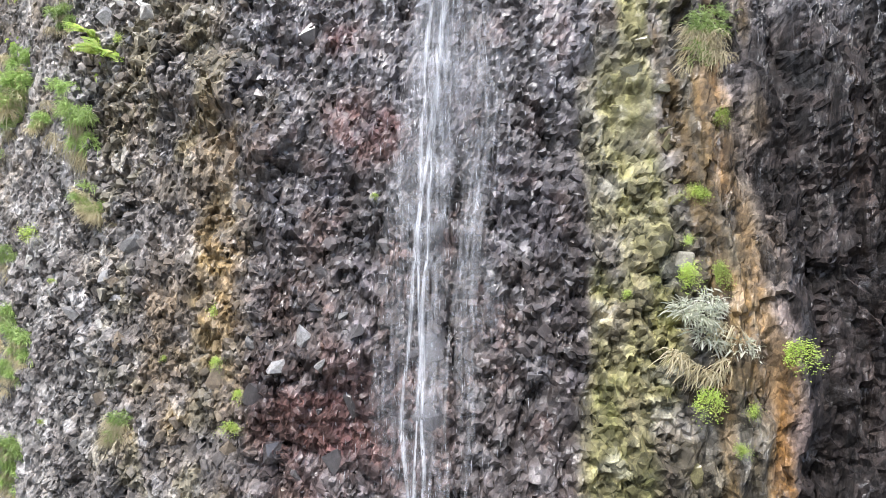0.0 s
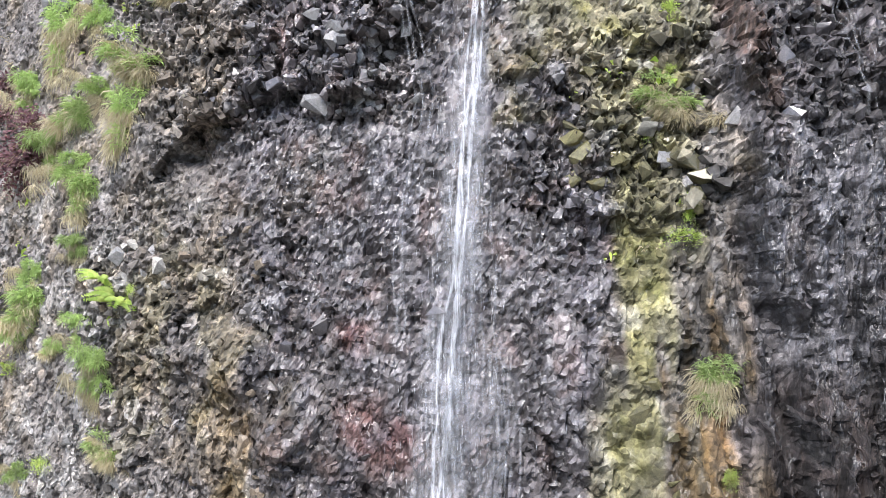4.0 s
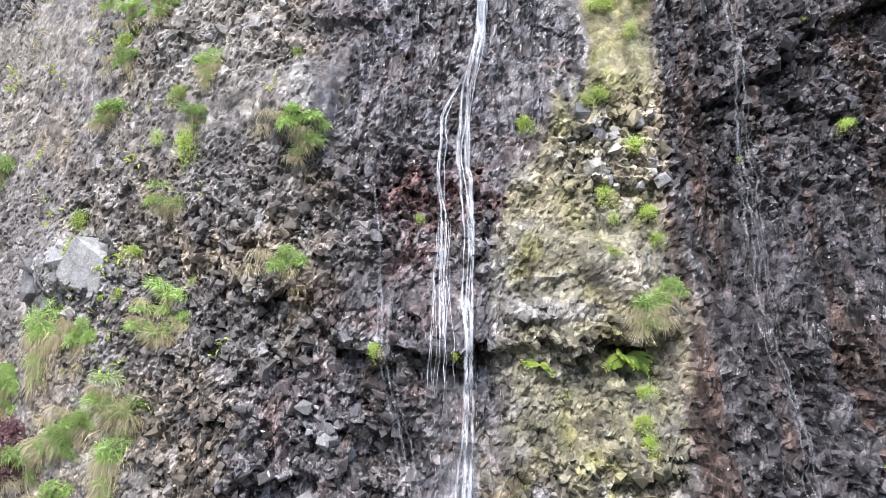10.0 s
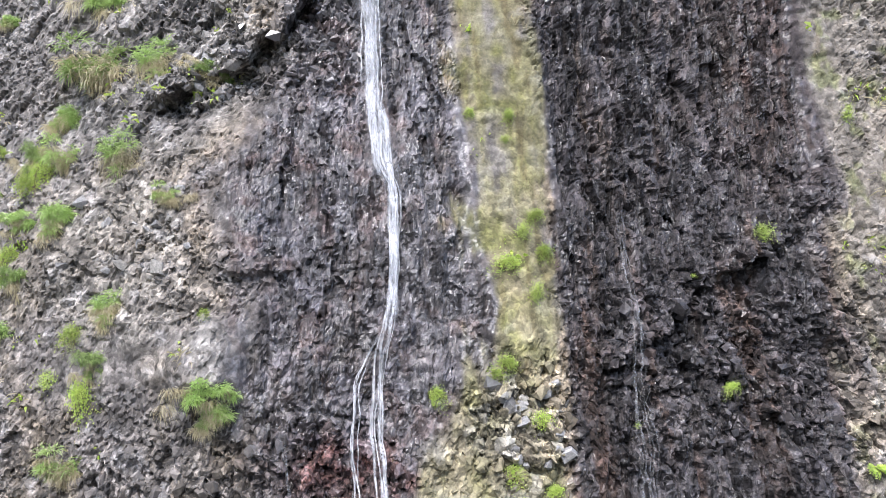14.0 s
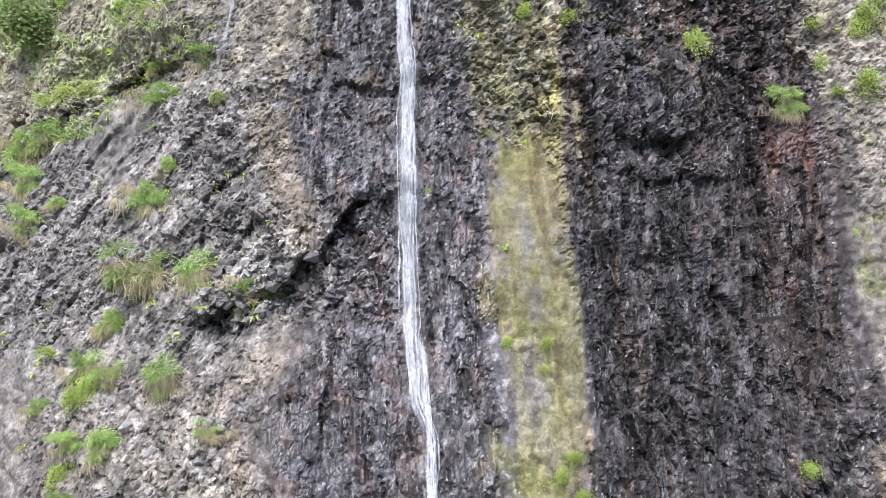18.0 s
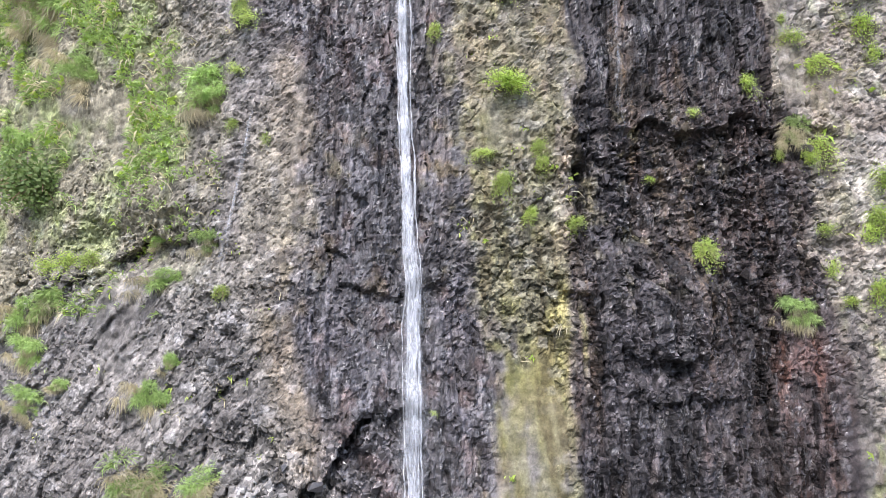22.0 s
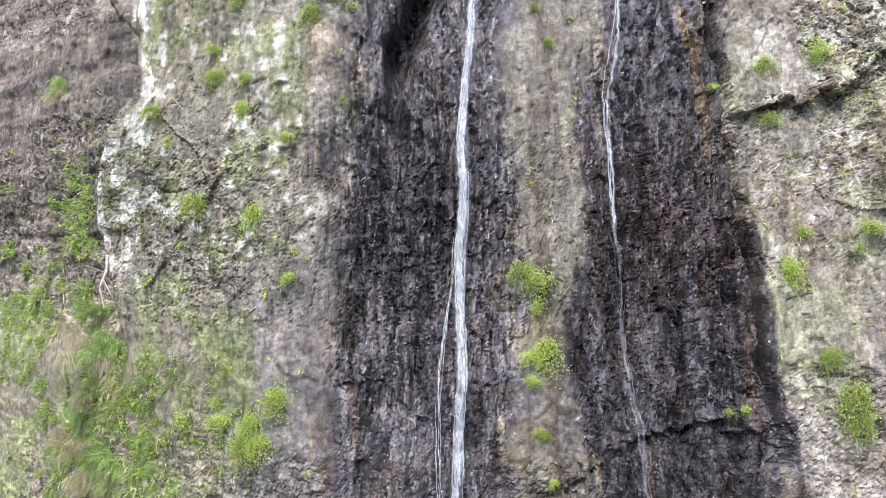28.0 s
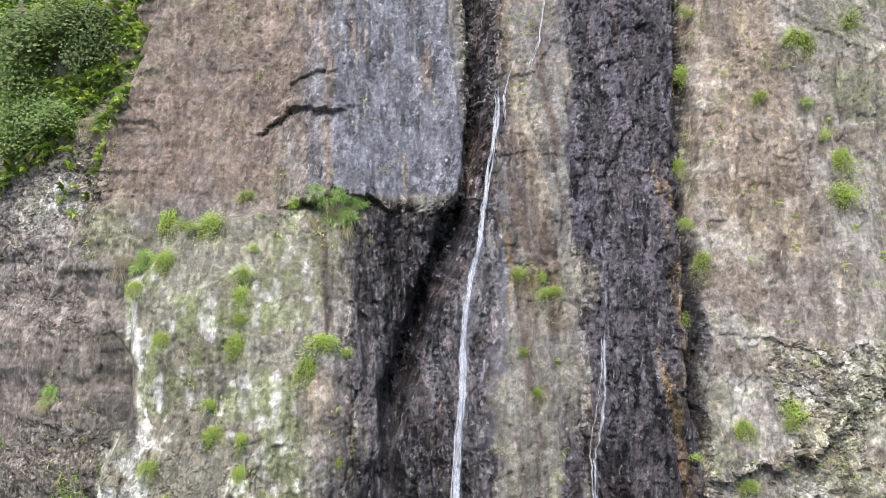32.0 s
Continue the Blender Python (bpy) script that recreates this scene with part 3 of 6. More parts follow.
    # stains with shapes of their own
    for bx, bz, rx, rz, tint, share in (
            (-0.1, 13.05, 0.75, 0.32, (0.10, 0.032, 0.026), 0.8), (-0.9, 4.6, 0.75, 0.55, (0.10, 0.036, 0.032), 0.75), (-1.0, 7.8, 0.25, 0.14, (0.11, 0.035, 0.03), 0.8), (-0.55, 7.0, 0.4, 0.2, (0.11, 0.04, 0.035), 0.7),
            (-0.3, 12.4, 0.3, 0.4, (0.11, 0.05, 0.045), 0.6), (5.8, 18.6, 0.25, 1.5, (0.10, 0.05, 0.04), 0.45), (5.95, 19.8, 0.15, 0.3, (0.20, 0.075, 0.045), 0.5), (-0.2, 17.0, 0.7, 0.8, (0.125, 0.105, 0.105), 0.6),
            (-2.0, 5.6, 0.3, 0.9, (0.25, 0.16, 0.05), 0.6), (-2.6, 5.0, 0.3, 0.9, (0.22, 0.15, 0.07), 0.5), (2.22, 5.9, 0.09, 0.7, (0.22, 0.125, 0.04), 0.5), (-2.0, 7.0, 0.35, 0.35, (0.26, 0.19, 0.10), 0.6),
            (-1.9, 9.3, 0.5, 0.5, (0.11, 0.092, 0.07), 0.6), (1.75, 12.15, 0.2, 0.3, (0.47, 0.42, 0.33), 0.85), (2.2, 13.75, 0.22, 0.3, (0.45, 0.38, 0.28), 0.8), (1.7, 13.5, 0.45, 0.25, (0.33, 0.30, 0.24), 0.6),
            (-1.5, 14.35, 0.3, 0.3, (0.38, 0.36, 0.33), 0.8), (-2.7, 14.9, 0.9, 0.5, (0.25, 0.23, 0.20), 0.7), (-3.9, 18.6, 1.3, 1.6, (0.24, 0.22, 0.20), 0.5), (-6.1, 32.9, 0.5, 1.1, (0.50, 0.48, 0.42), 0.75),
            (-1.7, 35.0, 0.32, 0.5, (0.47, 0.37, 0.25), 0.8), (-5.3, 37.0, 0.6, 0.7, (0.50, 0.50, 0.43), 0.8), (-4.2, 36.7, 0.5, 0.6, (0.45, 0.45, 0.37), 0.7), (-3.2, 36.3, 0.25, 0.9, (0.50, 0.49, 0.43), 0.6),
            (-6.6, 41.7, 0.3, 0.5, (0.62, 0.6, 0.55), 0.9), (-8.4, 38.8, 0.8, 1.2, (0.46, 0.45, 0.41), 0.8), (8.9, 36.2, 1.2, 0.8, (0.47, 0.42, 0.36), 0.8), (8.2, 38.6, 0.9, 1.2, (0.27, 0.22, 0.15), 0.5),
            (3.2, 40.4, 0.42, 2.6, (0.32, 0.275, 0.20), 0.8), (3.0, 37.3, 0.65, 0.35, (0.17, 0.16, 0.06), 0.8), (2.2, 37.9, 0.08, 1.4, (0.30, 0.19, 0.04), 0.7), (-1.6, 22.2, 0.55, 1.2, (0.25, 0.225, 0.175), 0.7),
            (1.05, 11.78, 0.42, 0.10, (0.36, 0.345, 0.32), 0.85), (-4.6, 12.3, 0.8, 0.5, (0.26, 0.255, 0.25), 0.8), (-5.0, 11.4, 0.5, 0.4, (0.30, 0.23, 0.15), 0.5), (2.5, 21.9, 0.4, 0.3, (0.33, 0.31, 0.25), 0.5)):
        col = mix(col, tint, np.clip(blob(wx, wz, bx, bz, rx, rz) * (1 + 0.8 * n3), 0, 1) * share)
    drip = fbm(x * 2.3, z * 0.18, 241, 4) + 0.35 * run_fine
    bare = np.clip(tan + right * smooth(18, 24, z), 0, 1) * (1 - slab)
    col = mix(col, (0.115, 0.10, 0.085), bare * 0.6 * smooth(0.05, 0.4, drip))
    col = mix(col, (0.46, 0.44, 0.385), bare * 0.4 * smooth(0.1, 0.5, 0.35 * n3 + n2 - 0.3 * drip))
    col = mix(col, (0.195, 0.205, 0.10), bare * 0.45 * smooth(0.02, 0.4, n1 - 0.4 * n3))
    col = mix(col, (0.17, 0.13, 0.10), bare * 0.5 * smooth(0.1, 0.35, fbm(x * 0.6, z * 1.6, 245, 4)))
    # warm and purple mottling of the wet stone
    soak = np.clip(mid + 0.6 * (1 - left) * smooth(14, 10, z) * (1 - band), 0, 1) * (1 - column) * (1 - wall)
    col = mix(col, (0.13, 0.075, 0.062), soak * 0.4 * smooth(0.12, 0.45, n3 + 0.6 * fbm(x * 2.6, z * 2.2, 247, 3)))
    col = mix(col, (0.13, 0.12, 0.135), soak * 0.5 * smooth(0.1, 0.4, fbm(x * 1.9, z * 1.1, 249, 3) - 0.4 * n3))
    black = smooth(-1.5, -0.5, wx + 0.7 * run + 0.3 * run_fine) * smooth(0.5, 0.1, wx - np.interp(wz, *GULLY)) * smooth(30, 33, z) * smooth(39.4, 38.4, z) + 0.95 * smooth(-2.2, -1.2, wx) * smooth(1.4, 0.8, wx) * smooth(28, 31, z) * smooth(35, 33, z)
    black = np.clip(black, 0, 1)
    wet = np.maximum(wet, black)
    # long dark and pale runs of seeping water
    seep = smooth(24, 28, z) * smooth(-3.5, -1.5, wx) * (1 - right) + 0.2 * wall
    seep = np.clip(seep, 0, 1) * (1 - 0.6 * slab)
    broad = fbm(x * 1.7 + 0.1 * z, z * 0.12, 231, 4)
    col = mix(col, (0.05, 0.044, 0.044), seep * 0.55 * smooth(0.08, 0.4, broad + 0.25 * run_fine))
    col = mix(col, (0.20, 0.19, 0.18), seep * 0.45 * (1 - wall) * smooth(0.12, 0.42, -broad + 0.3 * run_fine))
    col = mix(col, (0.09, 0.052, 0.036), seep * 0.6 * smooth(0.2, 0.5, run + 0.4 * run_fine))
    thread = fbm(x * 5.5 + 0.15 * z, z * 0.11, 261, 4) + 0.3 * run_fine
    upper = wall * smooth(13, 16, z) * (1 - np.clip(gully + crack, 0, 1)) * (1 - np.exp(-((wx - np.interp(wz, *CRACK) + 0.32) / 0.12) ** 2) * smooth(31, 34, z))
    col = mix(col, (0.02, 0.016, 0.016), upper * 0.55 * smooth(0.02, 0.3, thread))
    # pale threads are painted highlights, for sky mirrored in the wet wall
    col = mix(col, (0.085, 0.076, 0.08), upper * 0.5 * smooth(0.04, 0.36, -thread))
    col = mix(col, (0.03, 0.016, 0.014), upper * 0.8 * smooth(-0.3, 0.2, n2 + thread) * smooth(36, 32.5, z + 1.2 * n2) * smooth(28, 30, z))
    wet = np.clip(wet + 0.5 * seep * smooth(0.0, 0.4, broad), 0, 1)
    col = mix(col, (0.022, 0.018, 0.018), black * 0.94 * smooth(-0.7, -0.15, run + 0.5 * run_fine))
    # the brow with its lichen, the bedded recess behind it and the brown face above
    brow = np.interp(wz, *BROW)
    shelf = np.interp(wx, [-6.2, -5.7, -4.7, -3.4, -2.3, -1.0], [37.2, 37.6, 38.5, 39.0, 39.05, 39.1])
    inside = smooth(brow - 0.1, brow + 0.1, wx) * smooth(shelf + 0.1, shelf - 0.1, wz) * smooth(-1.4, -2.4, wx) * smooth(29.5, 31.5, z)
    bed = fbm(x * 0.35, z * 2.4, 251, 4)
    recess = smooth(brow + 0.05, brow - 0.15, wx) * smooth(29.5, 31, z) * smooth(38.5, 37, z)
    # brown bedding, darkened overall to paint in the depth behind the brow
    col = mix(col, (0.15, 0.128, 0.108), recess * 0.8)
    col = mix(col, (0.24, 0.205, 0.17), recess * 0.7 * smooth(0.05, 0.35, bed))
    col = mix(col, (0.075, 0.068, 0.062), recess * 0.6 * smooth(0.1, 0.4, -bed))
    col = mix(col, (0.235, 0.222, 0.155), inside * 0.6)
    col = mix(col, (0.53, 0.52, 0.455), inside * 0.85 * smooth(0.05, 0.38, n3 + 0.6 * n2 + 0.5 * np.exp(-((wx - brow) / 0.6) ** 2) - 0.15) * smooth(38.3, 37.4, z))
    col = mix(col, (0.17, 0.20, 0.075), inside * 0.6 * smooth(0.05, 0.4, n2 - 0.5 * n3))
    col = mix(col, (0.21, 0.16, 0.122), brown * 0.75 * smooth(-0.5, 0.1, n2))
    col = mix(col, (0.145, 0.108, 0.085), brown * 0.6 * smooth(0.05, 0.4, n2 + 0.5 * bed))
    # every block has its own tone
    tone_gain = 1 + (0.25 + 0.55 * rub) * (tone - 0.5) + (0.15 + 0.4 * rub) * (tone_small - 0.5)
    chips = smooth(0.86, 0.93, tone_small) * (0.2 + 0.8 * rub)
    col = col * (tone_gain * (1 + 0.14 * n3 + 0.1 * run_fine))[..., None]
    col = mix(col, (0.27, 0.27, 0.275), chips * 0.5 * (1 - wall))
    soaking = 0.5 * painted_sheen + mid * (0.6 * smooth(12.6, 13.6, z) * smooth(20, 17.5, z) + 0.5 * smooth(7, 7.8, z) * smooth(10.4, 9.6, z) + 0.2)
    return np.clip(col, 0.015, 0.8), np.clip(wet + 0.15 * n3 + soaking, 0, 1.7)


# ---- materials ----


def nodes_of(name):
    m = bpy.data.materials.new(name)
    m.use_nodes = True
    t = m.node_tree
    return m, t, t.nodes["Principled BSDF"]


def add(t, kind, **values):
    n = t.nodes.new(kind)
    for key, value in values.items():
        n.inputs[key].default_value = value
    return n


def ramp(t, src, lo, hi, a=0.0, b=1.0):
    n = t.nodes.new("ShaderNodeMapRange")
    n.inputs["From Min"].default_value, n.inputs["From Max"].default_value = lo, hi
    n.inputs["To Min"].default_value, n.inputs["To Max"].default_value = a, b
    t.links.new(src, n.inputs["Value"])
    return n.outputs["Result"]


def mult(t, a, b):
    n = t.nodes.new("ShaderNodeMath")
    n.operation = "MULTIPLY"
    t.links.new(a, n.inputs[0])
    t.links.new(b, n.inputs[1])
    return n.outputs[0]


def scaled(t, colour, factor):
    n = t.nodes.new("ShaderNodeVectorMath")
    n.operation = "SCALE"
    t.links.new(colour, n.inputs[0])
    t.links.new(factor, n.inputs["Scale"])
    return n.outputs[0]


def stretched(t, sx, sy, sz):
    c = t.nodes.new("ShaderNodeTexCoord")
    m = t.nodes.new("ShaderNodeMapping")
    m.inputs["Scale"].default_value = (sx, sy, sz)
    t.links.new(c.outputs["Object"], m.inputs["Vector"])
    return m.outputs["Vector"]


def noise_node(t, vec, scale, detail=5.0, rough=0.6):
    n = add(t, "ShaderNodeTexNoise", Scale=scale, Detail=detail, Roughness=rough)
    t.links.new(vec, n.inputs["Vector"])
    return n.outputs["Fac"]


def rock_material():
    """Stone whose colour, painted shade and wetness are laid down on the mesh; grain, pits and film of water come from
    here.
    """
    m, t, p = nodes_of("cliff_stone")
    tint = t.nodes.new("ShaderNodeVertexColor")
    tint.layer_name = "stone_tint"
    wet = t.nodes.new("ShaderNodeAttribute")
    wet.attribute_name = "wetness"
    plain, runs = stretched(t, 1, 1, 1), stretched(t, 1, 1, 0.16)
    grain, pits, streak = noise_node(t, plain, 34, 6, 0.7), noise_node(t, plain, 9, 5, 0.62), noise_node(t, runs, 16, 4, 0.6)
    gain = mult(t, mult(t, ramp(t, grain, 0.32, 0.68, 0.8, 1.2), ramp(t, pits, 0.34, 0.66, 0.8, 1.2)), ramp(t, streak, 0.32, 0.68, 0.85, 1.15))
    soaked = mult(t, gain, ramp(t, wet.outputs["Fac"], 0.2, 1.0, 1.0, 0.75))
    film = mult(t, wet.outputs["Fac"], mult(t, ramp(t, pits, 0.42, 0.58, 0.45, 1.0), ramp(t, noise_node(t, stretched(t, 1, 1, 0.13), 9, 5, 0.65), 0.44, 0.58, 0.35, 1.0)))
    t.links.new(ramp(t, film, 0.1, 0.9, 0.9, 0.42), p.inputs["Roughness"])
    t.links.new(ramp(t, film, 0.25, 0.8, 0.0, 1.0), p.inputs["Coat Weight"])
    p.inputs["Specular IOR Level"].default_value = 0.4
    p.inputs["Coat Roughness"].default_value, p.inputs["Coat IOR"].default_value = 0.12, 1.55
    geo = t.nodes.new("ShaderNodeNewGeometry")
    broken = t.nodes.new("ShaderNodeAttribute")
    broken.attribute_name = "brokenness"
    bend = t.nodes.new("ShaderNodeTexNoise")
    bend.inputs["Scale"].default_value, bend.inputs["Detail"].default_value = 5.0, 3.0
    t.links.new(plain, bend.inputs["Vector"])
    shift = t.nodes.new("ShaderNodeVectorMath")
    shift.operation = "MULTIPLY_ADD"
    shift.inputs[1].default_value = (0.1, 0.1, 0.1)
    t.links.new(bend.outputs["Color"], shift.inputs[0])
    t.links.new(plain, shift.inputs[2])
    sway = t.nodes.new("ShaderNodeVectorMath")
    sway.operation = "MULTIPLY_ADD"
    sway.inputs[1].default_value = (0.16, 0.16, 0.16)
    t.links.new(bend.outputs["Color"], sway.inputs[0])
    t.links.new(plain, sway.inputs[2])
    fluted = t.nodes.new("ShaderNodeAttribute")
    fluted.attribute_name = "fluting"
    drawn = t.nodes.new("ShaderNodeVectorMath")
    drawn.operation = "MULTIPLY"
    drawn.inputs[1].default_value = (1.0, 1.0, 0.2)
    t.links.new(sway.outputs[0], drawn.inputs[0])
    normal, height, tones = geo.outputs["Normal"], None, soaked
    for size, field, vec, lo, hi, deep in ((5.0, broken, shift, 0.06, 0.62, 0.020), (10.0, broken, shift, 0.06, 0.80, 0.016), (22.0, broken, shift, 0.05, 0.58, 0.008), (3.4, fluted, drawn, 0.0, 0.55, 0.012), (8.5, fluted, drawn, 0.0, 0.8, 0.008), (14.0, fluted, shift, 0.0, 0.6, 0.008)):
        chip = t.nodes.new("ShaderNodeTexVoronoi")
        chip.inputs["Scale"].default_value = size
        t.links.new(vec.outputs[0], chip.inputs["Vector"])
        tilt = t.nodes.new("ShaderNodeVectorMath")
        tilt.operation = "SUBTRACT"
        tilt.inputs[1].default_value = (0.5, 0.5, 0.45)
        t.links.new(chip.outputs["Color"], tilt.inputs[0])
        lean = t.nodes.new("ShaderNodeVectorMath")
        lean.operation = "ADD"
        t.links.new(scaled(t, tilt.outputs[0], ramp(t, field.outputs["Fac"], 0, 1, lo, hi)), lean.inputs[0])
        t.links.new(normal, lean.inputs[1])
        unit = t.nodes.new("ShaderNodeVectorMath")
        unit.operation = "NORMALIZE"
        t.links.new(lean.outputs[0], unit.inputs[0])
        normal = unit.outputs[0]
        if size < 40:
            apart = t.nodes.new("ShaderNodeSeparateXYZ")
            t.links.new(chip.outputs["Color"], apart.inputs[0])
            tonal = t.nodes.new("ShaderNodeMath")
            tonal.operation = "MULTIPLY_ADD"
            t.links.new(ramp(t, apart.outputs[0], 0, 1, -0.5, 0.5), tonal.inputs[0])
            t.links.new(ramp(t, field.outputs["Fac"], 0, 1, 0.08, 1.3 if field is broken else 1.0), tonal.inputs[1])
            tonal.inputs[2].default_value = 1.0
            tones = mult(t, tones, tonal.outputs[0])
        rise = mult(t, chip.outputs["Distance"], ramp(t, field.outputs["Fac"], 0, 1, (-0.28 if field is broken else -0.1) * deep, -deep))
        if height is None:
            height = rise
        else:
            both = t.nodes.new("ShaderNodeMath")
            t.links.new(height, both.inputs[0])
            t.links.new(rise, both.inputs[1])
            height = both.outputs[0]
    for grit, amount in ((pits, 0.016), (grain, 0.006)):
        both = t.nodes.new("ShaderNodeMath")
        both.operation = "MULTIPLY_ADD"
        both.inputs[1].default_value = amount
        t.links.new(grit, both.inputs[0])
        t.links.new(height, both.inputs[2])
        height = both.outputs[0]
    # striations that running water has cut
    for size, drawn_out, deep in ((5.0, 0.09, 0.12), (12.0, 0.12, 0.05)):
        cut = noise_node(t, stretched(t, 1, 1, drawn_out), size, 4, 0.6)
        away = t.nodes.new("ShaderNodeMath")
        away.operation = "ABSOLUTE"
        t.links.new(ramp(t, cut, 0, 1, -0.5, 0.5), away.inputs[0])
        both = t.nodes.new("ShaderNodeMath")
        t.links.new(height, both.inputs[0])
        t.links.new(mult(t, away.outputs[0], ramp(t, fluted.outputs["Fac"], 0, 1, 0, deep)), both.inputs[1])
        height = both.outputs[0]
    t.links.new(scaled(t, tint.outputs["Color"], tones), p.inputs["Base Color"])
    bump = t.nodes.new("ShaderNodeBump")
    bump.inputs["Strength"].default_value, bump.inputs["Distance"].default_value = 1.0, 1.0
    t.links.new(height, bump.inputs["Height"])
    t.links.new(normal, bump.inputs["Normal"])
    t.links.new(bump.outputs["Normal"], p.inputs["Normal"])
    t.links.new(bump.outputs["Normal"], p.inputs["Coat Normal"])
    return m


def stone_material(name, colour, wetness):
    m, t, p = nodes_of(name)
    info = t.nodes.new("ShaderNodeObjectInfo")
    plain = stretched(t, 1, 1, 1)
    grain, pits = noise_node(t, plain, 30, 5, 0.7), noise_node(t, plain, 7, 4, 0.6)
    rgb = t.nodes.new("ShaderNodeRGB")
    rgb.outputs[0].default_value = (*colour, 1)
    gain = mult(t, mult(t, ramp(t, grain, 0.3, 0.7, 0.6, 1.4), ramp(t, pits, 0.3, 0.7, 0.7, 1.3)), ramp(t, info.outputs["Random"], 0, 1, 0.6, 1.45))
    t.links.new(scaled(t, rgb.outputs[0], gain), p.inputs["Base Color"])
    p.inputs["Roughness"].default_value = 0.85 - 0.5 * wetness
    p.inputs["Coat Weight"].default_value, p.inputs["Coat Roughness"].default_value, p.inputs["Coat IOR"].default_value = wetness, 0.15, 1.5
    bump = t.nodes.new("ShaderNodeBump")
    bump.inputs["Strength"].default_value, bump.inputs["Distance"].default_value = 0.7, 0.015
    t.links.new(grain, bump.inputs["Height"])
    t.links.new(bump.outputs["Normal"], p.inputs["Normal"])
    return m


def leaf_material(name, a, b, rough=0.55, glow=0.42):
    """Leaves: two hues by plant and by leaf, some light through them."""
    m, t, p = nodes_of(name)
    info, geo = t.nodes.new("ShaderNodeObjectInfo"), t.nodes.new("ShaderNodeNewGeometry")
    pick = t.nodes.new("ShaderNodeMix")
    pick.data_type = "RGBA"
    pick.inputs["A"].default_value, pick.inputs["B"].default_value = (*a, 1), (*b, 1)
    t.links.new(geo.outputs["Random Per Island"], pick.inputs["Factor"])
    gain = ramp(t, info.outputs["Random"], 0, 1, 0.75, 1.25)
    colour = scaled(t, pick.outputs["Result"], gain)
    t.links.new(colour, p.inputs["Base Color"])
    p.inputs["Roughness"].default_value = rough
    thin = t.nodes.new("ShaderNodeBsdfTranslucent")
    t.links.new(colour, thin.inputs["Color"])
    both = add(t, "ShaderNodeMixShader", Fac=glow)
    t.links.new(p.outputs[0], both.inputs[1])
    t.links.new(thin.outputs[0], both.inputs[2])
    t.links.new(both.outputs[0], t.nodes["Material Output"].inputs["Surface"])
    return m


def water_material(name, low, high, cover, fine):
    """Falling water: white threads of broken water with gaps between them."""
    m, t, p = nodes_of(name)
    runs, drops = stretched(t, 1, 0.3, 0.03), stretched(t, 1, 0.3, 0.3)
    thread, clots = noise_node(t, runs, fine, 4, 0.6), noise_node(t, drops, 26, 4, 0.7)
    body_of = t.nodes.new("ShaderNodeAttribute")
    body_of.attribute_name = "thickness"
    alpha = mult(t, mult(t, ramp(t, thread, low, high, 0.0, cover), ramp(t, clots, 0.3, 0.62, 0.3, 1.0)), body_of.outputs["Fac"])
    p.inputs["Base Color"].default_value = (0.86, 0.88, 0.92, 1)
    p.inputs["Roughness"].default_value = 0.35
    p.inputs["IOR"].default_value = 1.33
    thin = t.nodes.new("ShaderNodeBsdfTranslucent")
    thin.inputs["Color"].default_value = (0.86, 0.88, 0.92, 1)
    body = add(t, "ShaderNodeMixShader", Fac=0.35)
    t.links.new(p.outputs[0], body.inputs[1])
    t.links.new(thin.outputs[0], body.inputs[2])
    clear = t.nodes.new("ShaderNodeBsdfTransparent")
    both = t.nodes.new("ShaderNodeMixShader")
    t.links.new(alpha, both.inputs[0])
    t.links.new(clear.outputs[0], both.inputs[1])
    t.links.new(body.outputs[0], both.inputs[2])
    t.links.new(both.outputs[0], t.nodes["Material Output"].inputs["Surface"])
    return m


ROCK = rock_material()
STONES = {"wet": stone_material("wet_basalt", (0.08, 0.073, 0.075), 1.0), "pale": stone_material("pale_grey_stone", (0.23, 0.225, 0.22), 0.45),
          "light": stone_material("pale_weathered_stone", (0.33, 0.315, 0.285), 0.1), "mossy": stone_material("mossy_stone", (0.13, 0.118, 0.05), 0.6), "brown": stone_material("brown_stone", (0.17, 0.135, 0.095), 0.5)}
GREEN = leaf_material("grass_green", (0.29, 0.43, 0.11), (0.52, 0.65, 0.27))
STRAW = leaf_material("grass_straw", (0.46, 0.40, 0.24), (0.62, 0.56, 0.40), 0.7)
SILVER = leaf_material("pale_blades", (0.55, 0.58, 0.44), (0.72, 0.72, 0.62), 0.6)
LEAF = leaf_material("leaf_yellow_green", (0.28, 0.42, 0.06), (0.50, 0.60, 0.14))
DEEP = leaf_material("leaf_deep_green", (0.13, 0.22, 0.05), (0.27, 0.35, 0.11))
PURPLE = leaf_material("leaf_purple", (0.09, 0.035, 0.045), (0.20, 0.09, 0.10))
STEM = stone_material("stem_brown", (0.17, 0.12, 0.07), 0.0)
DEAD = stone_material("dead_wood", (0.48, 0.45, 0.40), 0.0)
WATER = water_material("white_water", 0.22, 0.58, 0.85, 100)
VEIL = water_material("water_veil", 0.36, 0.78, 0.42, 48)
DROPS = water_material("water_drops", 0.2, 0.4, 0.55, 10)

# ---- ground, out of sight below ----
GRAVEL, gt, gp = nodes_of("dark_gravel")
gv = stretched(gt, 1, 1, 1)
grgb = gt.nodes.new("ShaderNodeRGB")
grgb.outputs[0].default_value = (0.13, 0.12, 0.11, 1)
